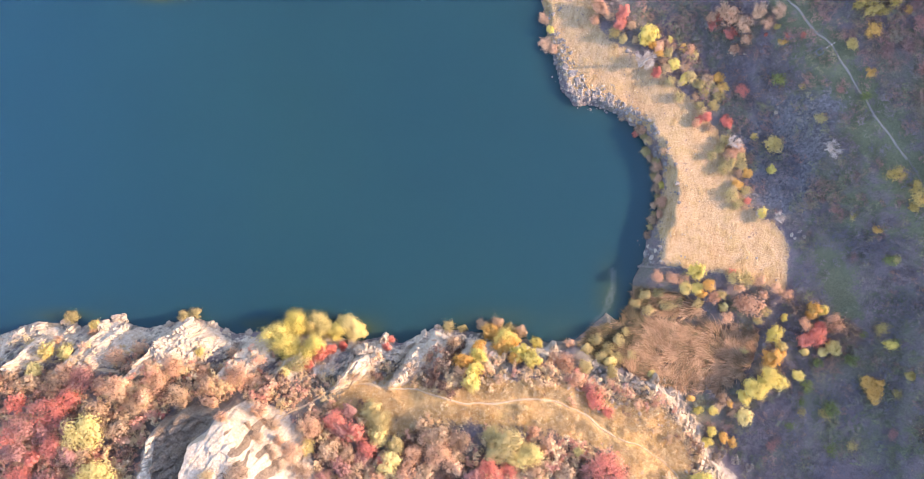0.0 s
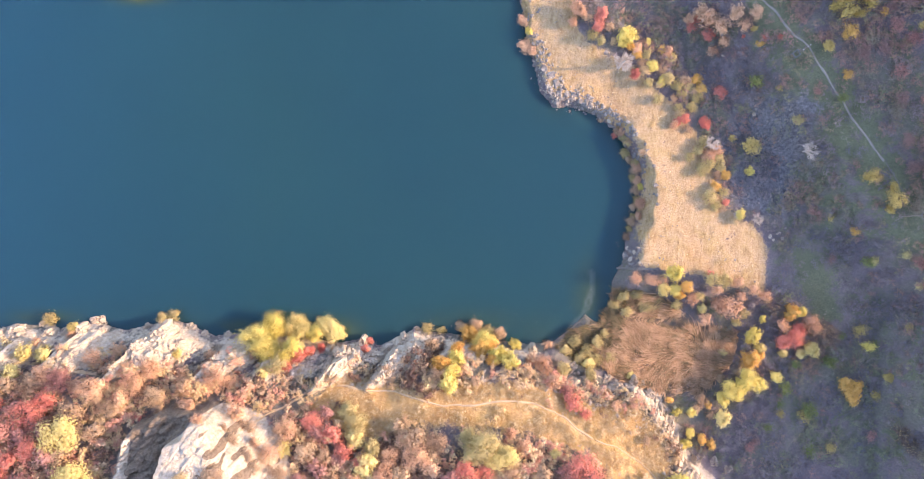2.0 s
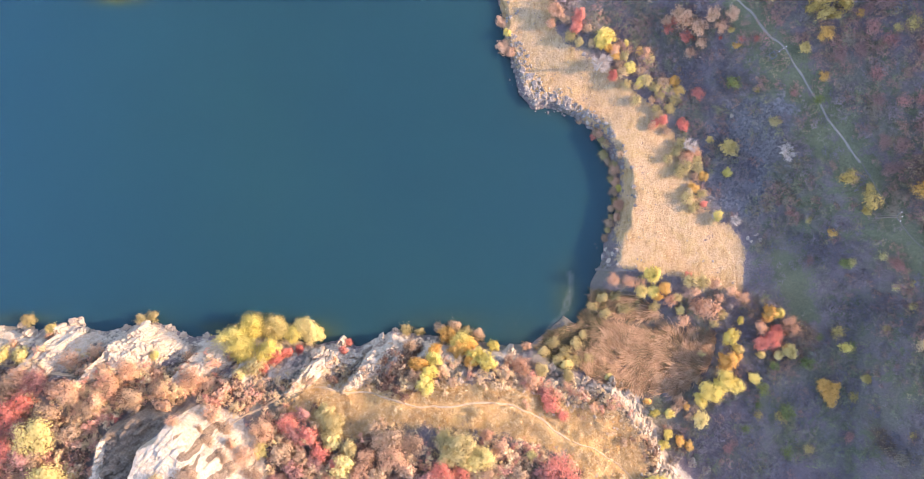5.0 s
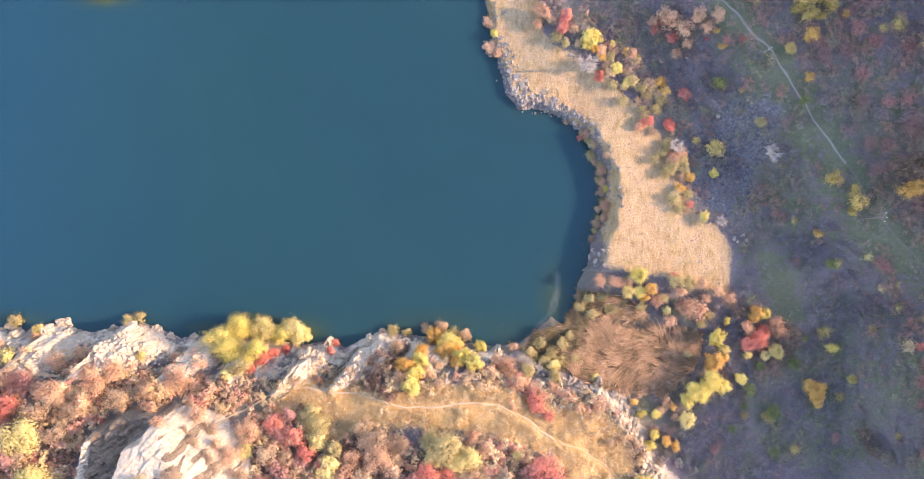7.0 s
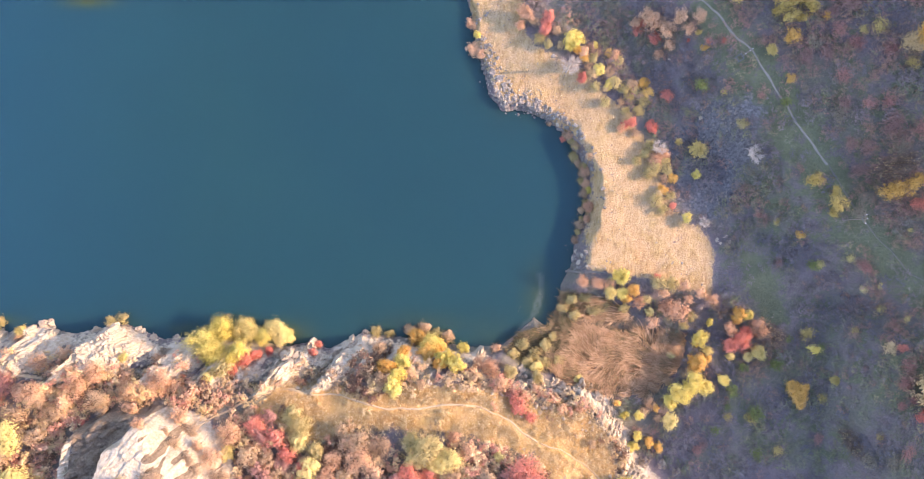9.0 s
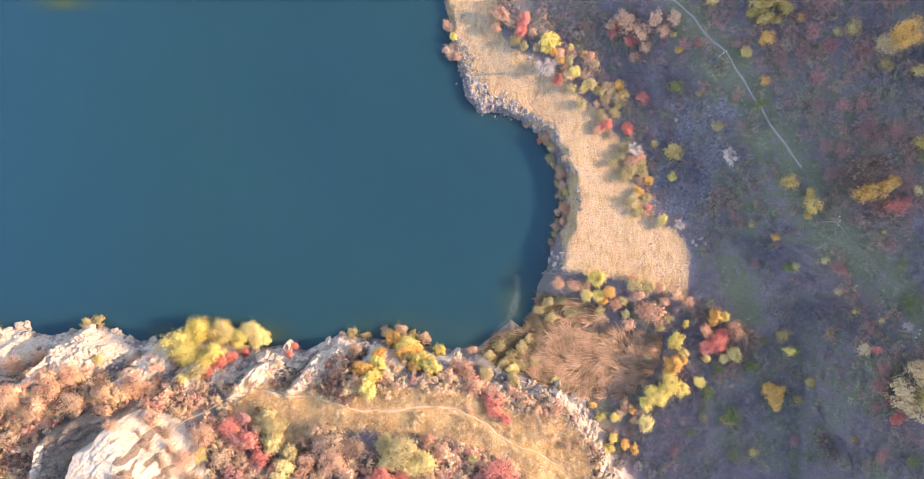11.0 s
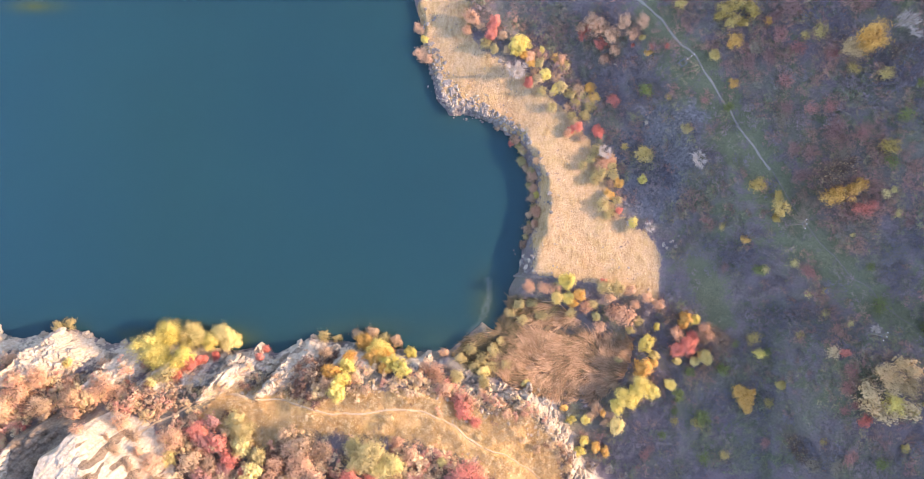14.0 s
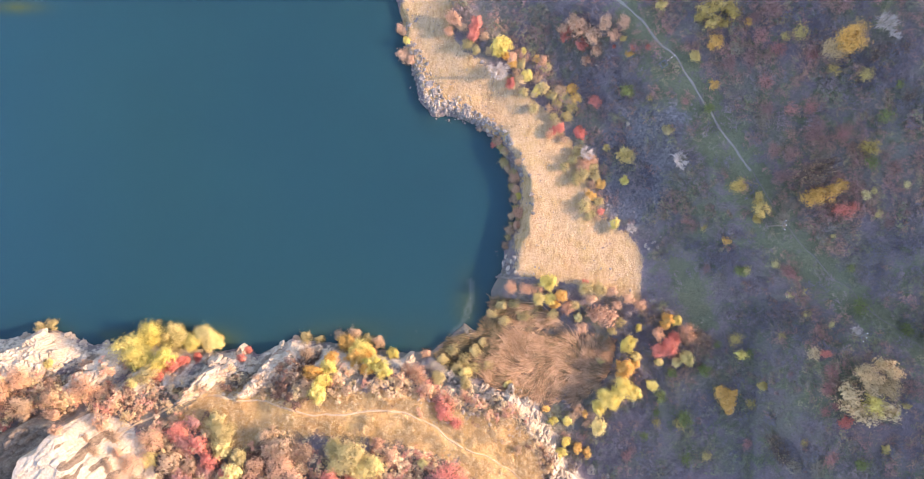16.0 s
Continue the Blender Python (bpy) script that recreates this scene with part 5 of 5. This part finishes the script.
def blades(name, label, mat, pts, tints, rng, length, lean, wide):
    """Tufts of thin leaning blades."""
    n = len(pts)
    z = height(pts[:, 0], pts[:, 1])
    p = np.stack([pts[:, 0], pts[:, 1], np.maximum(z, 0) - 0.03], 1)
    tip = np.stack([lean[0] + rng.normal(0, 0.38, n), lean[1] + rng.normal(0, 0.38, n), rng.uniform(0.6, 1.0, n)], 1) * (length * rng.uniform(0.6, 1.25, n))[:, None]
    side = np.stack([-tip[:, 1], tip[:, 0], np.zeros(n)], 1)
    side /= np.linalg.norm(side, axis=1)[:, None] + 1e-9
    side = side * (wide * rng.uniform(0.6, 1.4, n))[:, None]
    mid = p + tip * (0.5, 0.5, 0.62)
    v = np.stack([p - side, p + side, mid + side * 0.8, mid - side * 0.8, p + tip + side * 0.15, p + tip - side * 0.15], 1).reshape(-1, 3)
    o = np.arange(n)[:, None] * 6
    f = np.concatenate([o + [0, 1, 2, 3], o + [3, 2, 4, 5]])
    me = mesh_from(name, v, f, [mat], False)
    point_value(me, "tint", np.concatenate([tints, tints]), "FACE")
    return tagged(new(name, me), label, "grass", kind="stuff")


def keep_reeds(x, y):
    return smooth(signed(x, y, REEDS), -0.6, 0.4) * smooth(distance(x, y, REED_GAP, False)[0], 0.55, 1.2) * (0.18 + 0.82 * smooth(fractal(x / 1.4, y / 1.4, 61, 4), 0.34, 0.56))


pts = scatter(rng, 150000, (15, 45, -26, -3), keep_reeds)
east = smooth(pts[:, 0] - 0.55 * (pts[:, 1] + 14), 24, 29)
tints = np.clip(0.17 + 0.5 * east + rng.normal(0, 0.2, len(pts)) + 1.1 * (fractal(pts[:, 0] / 0.9, pts[:, 1] / 0.9, 67, 2) - 0.5), 0, 1)
sway = 0.9 + fractal(pts[:, 0] / 5, pts[:, 1] / 5, 63, 2) * 4.6
blades("reed_bed", "dry reddish-brown reeds swaying in the marshy inlet", REED, pts, tints, rng, 0.8 + 0.5 * east, (np.cos(sway) * 0.7 - 0.2, np.sin(sway) * 0.7 + 0.25), 0.044)


def keep_straw(x, y):
    k = np.maximum(smooth(signed(x, y, GRASS_PLOT), -1.0, 0.8) * 0.04, smooth(signed(x, y, RIDGE_GRASS), -2, 1))
    return k * smooth(near_path(x, y), 0.25, 0.6) * smooth(fractal(x / 2, y / 2, 69, 3), 0.3, 0.6)


pts = scatter(rng, 140000, (-25, 50, -38, 38), keep_straw)
tints = np.clip(rng.normal(0.5, 0.22, len(pts)), 0, 1)
blades("dry_grass", "dry straw-coloured grass tufts on the open ground", STRAW, pts, tints, rng, 0.45, (-0.1, 0.05), 0.03)


def keep_tussock(x, y):
    k = np.maximum(smooth(signed(x, y, GRASS_PLOT), -0.5, 1.5) * 0.012, smooth(signed(x, y, RIDGE_GRASS), -2, 1))
    return k * smooth(near_path(x, y), 0.25, 0.5) * smooth(fractal(x / 1.6, y / 1.6, 73, 3), 0.35, 0.6)


pts = scatter(rng, 80000, (-25, 50, -38, 38), keep_tussock)
tints = np.clip(rng.normal(0.5, 0.26, len(pts)), 0, 1)
brush("grass_tussocks", "low dry tan grass tussocks on the open ground", STRAW, pts, tints, rng, 0.42, 44, 0.115)


# ---- man-made things and driftwood ----
WOOD = bark_material("weathered_wood", (0.11, 0.095, 0.08), (0.23, 0.205, 0.18))
METAL = bark_material("galvanised_metal", (0.12, 0.13, 0.15), (0.19, 0.2, 0.22))
GLAZE = bark_material("white_glaze", (0.4, 0.4, 0.39), (0.55, 0.55, 0.54))


def solid(name, bits, mat, parent=None):
    v, f = join(bits)
    me = bpy.data.meshes.new(name)
    me.from_pydata(v, [], f)
    me.materials.append(mat)
    return part(name, me, parent) if parent else new(name, me)


def beam(a, b, w, h):
    """A squared timber from a to b with slightly drawn-in ends."""
    a, b = Vector(a), Vector(b)
    d = (b - a).normalized()
    side = d.cross(Vector((0, 0, 1)) if abs(d.z) < 0.9 else Vector((1, 0, 0))).normalized()
    up = side.cross(d)
    v, f = [], []
    for p, k in ((a, 0.85), (a + d * w * 0.2, 1), (b - d * w * 0.2, 1), (b, 0.85)):
        v += [tuple(p + side * w / 2 * i * k + up * h / 2 * j * k) for i, j in ((-1, -1), (1, -1), (1, 1), (-1, 1))]
    for r in range(3):
        for s in range(4):
            f.append((r * 4 + s, r * 4 + (s + 1) % 4, r * 4 + 4 + (s + 1) % 4, r * 4 + 4 + s))
    return v, f + [(3, 2, 1, 0), (12, 13, 14, 15)]


def utility_pole(x, y, h, turn):
    ob = new("utility_pole")
    ob.matrix_basis = pose(x, y, ground_z(x, y), 0, 0, turn)
    solid("pole", [tube([(0, 0, -0.5), (0, 0, h * 0.5), (0, 0, h)], (0.13, 0.11, 0.09), 10)], WOOD, ob)
    solid("crossarm", [beam((-0.65, 0, h - 0.3), (0.65, 0, h - 0.3), 0.11, 0.11)], WOOD, ob)
    solid("brace", [beam((-0.5, 0.06, h - 0.36), (0, 0.1, h - 0.9), 0.05, 0.05), beam((0.5, 0.06, h - 0.36), (0, 0.1, h - 0.9), 0.05, 0.05)], METAL, ob)
    for k in (-0.58, 0.0, 0.58):
        z = h - 0.23 if k else h
        solid("insulator", [tube([(k, 0, z), (k, 0, z + 0.08), (k, 0, z + 0.1), (k, 0, z + 0.22)], (0.04, 0.04, 0.08, 0.05), 8)], GLAZE, ob)
    tagged(ob, "weathered wooden utility pole with a short crossarm beside the footpath", "utility pole", "utility poles")


for (x, y), h, turn in zip([
    (49.0, 25.8), (62.9, 3.4), (74.2, -11.4),
], (2.6, 5.4, 4.4), (35, 82, 60)):
    utility_pole(x, y, h, turn)


def stock_frame(x, y):
    ob = new("metal_frame")
    ob.matrix_basis = pose(x, y, ground_z(x, y), 0, 0, 32)
    w, d = 0.42, 0.38
    for sx in (-w, w):
        for sy in (-d, d):
            solid("post", [tube([(sx, sy, -0.3), (sx, sy, 0.7)], (0.04, 0.04), 6)], METAL, ob)
    for a, b in (((-w, -d), (w, -d)), ((w, -d), (w, d)), ((w, d), (-w, d)), ((-w, d), (-w, -d))):
        solid("rail", [beam((*a, 0.66), (*b, 0.66), 0.1, 0.06)], METAL, ob)
    tagged(ob, "square pale metal frame standing at the foot of a utility pole", "frame")


for x, y in [
    (48.6, 25.5),
]:
    stock_frame(x, y)


def log(x0, y0, x1, y1, r, lift, label):
    n = 7
    path = [(x0 + (x1 - x0) * k / n, y0 + (y1 - y0) * k / n + 0.06 * math.sin(k * 1.7)) for k in range(n + 1)]
    z = [max(ground_z(*p), 0.0) + lift for p in path]
    bits = []
    for k in range(n):
        bits.append(beam((*path[k], z[k]), (*path[k + 1], z[k + 1]), r * (2 - 0.9 * k / n), r * (2 - 0.9 * k / n)))
    tagged(solid("fallen_log", bits, WOOD), label, "log")


(ax, ay), (bx, by) = [
    (26.2, -4.0), (31.6, -4.0),
]
log(ax, ay, bx, by, 0.16, 0.12, "long grey fallen log on the bank by the inlet")


def dead_tree(x, y, h, seed, label):
    g = random.Random(seed)
    ob = new("dead_tree")
    ob.matrix_basis = pose(x, y, ground_z(x, y))
    lean = [(0.0, 0.0, -0.3), (0.05, 0.03, h * 0.35), (-0.04, 0.08, h * 0.7), (0.06, 0.05, h)]
    solid("trunk", [tube(lean, (0.2, 0.17, 0.14, 0.09), 8)], PALEBARK, ob)
    for k in range(7):
        a, z = g.uniform(0, 6.28), h * (0.3 + 0.1 * k)
        r = 0.75 * (1.1 - z / h)
        tip = (math.cos(a) * r, math.sin(a) * r, z + 0.4)
        solid("limb", [tube([(0, 0.05, z), (tip[0] * 0.5, tip[1] * 0.5 + 0.03, z + 0.25), tip], (0.04, 0.028, 0.01), 4)], PALEBARK, ob)
    tagged(ob, label, "dead tree")


dead_tree(26.0, 25.3, 4.0, 3, "bleached dead tree with short broken limbs on dry grass")


rocks([
    (42.7, -2.7, 0.3), (31.7, -2.4, 0.2), (32.3, -2.5, 0.2), (31.5, -3.4, 0.2), (24.0, 27.4, 0.4), (45.6, -5.8, 0.3),
], GREY_STONES, "boulder", 0.7, "small dark stone on the dry grass", "plateau stones")


# ---- on the water ----
def floating_leaves():
    """Fallen leaves and foam flecks that drift by the inlet."""
    g = np.random.default_rng(12)
    n = 46
    t = g.uniform(0, 1, n)
    x, y = 1.0 + 22.0 * t + g.normal(0, 1.2, n), -11.6 + 0.6 * np.sin(t * 9) + g.normal(0, 0.9, n) + 4.0 * t ** 3
    keep = signed(x, y, LAKE) > 0.3
    x, y = x[keep], y[keep]
    a, r = g.uniform(0, 6.28, len(x)), g.uniform(0.03, 0.075, len(x))
    ring = np.stack([np.stack([x + r * w * np.cos(a + k), y + r * w * np.sin(a + k), np.full(len(x), 0.012)], 1)
                     for k, w in ((0.0, 1.0), (1.3, 0.5), (3.14, 1.0), (4.5, 0.5))], 1)
    me = mesh_from("floating_leaves", ring.reshape(-1, 3), np.arange(len(x) * 4).reshape(-1, 4), [LEAVES["dun"]], False)
    tagged(new("floating_leaves", me), "greyish fallen leaves drifting on the teal water", "leaves", kind="stuff")


floating_leaves()
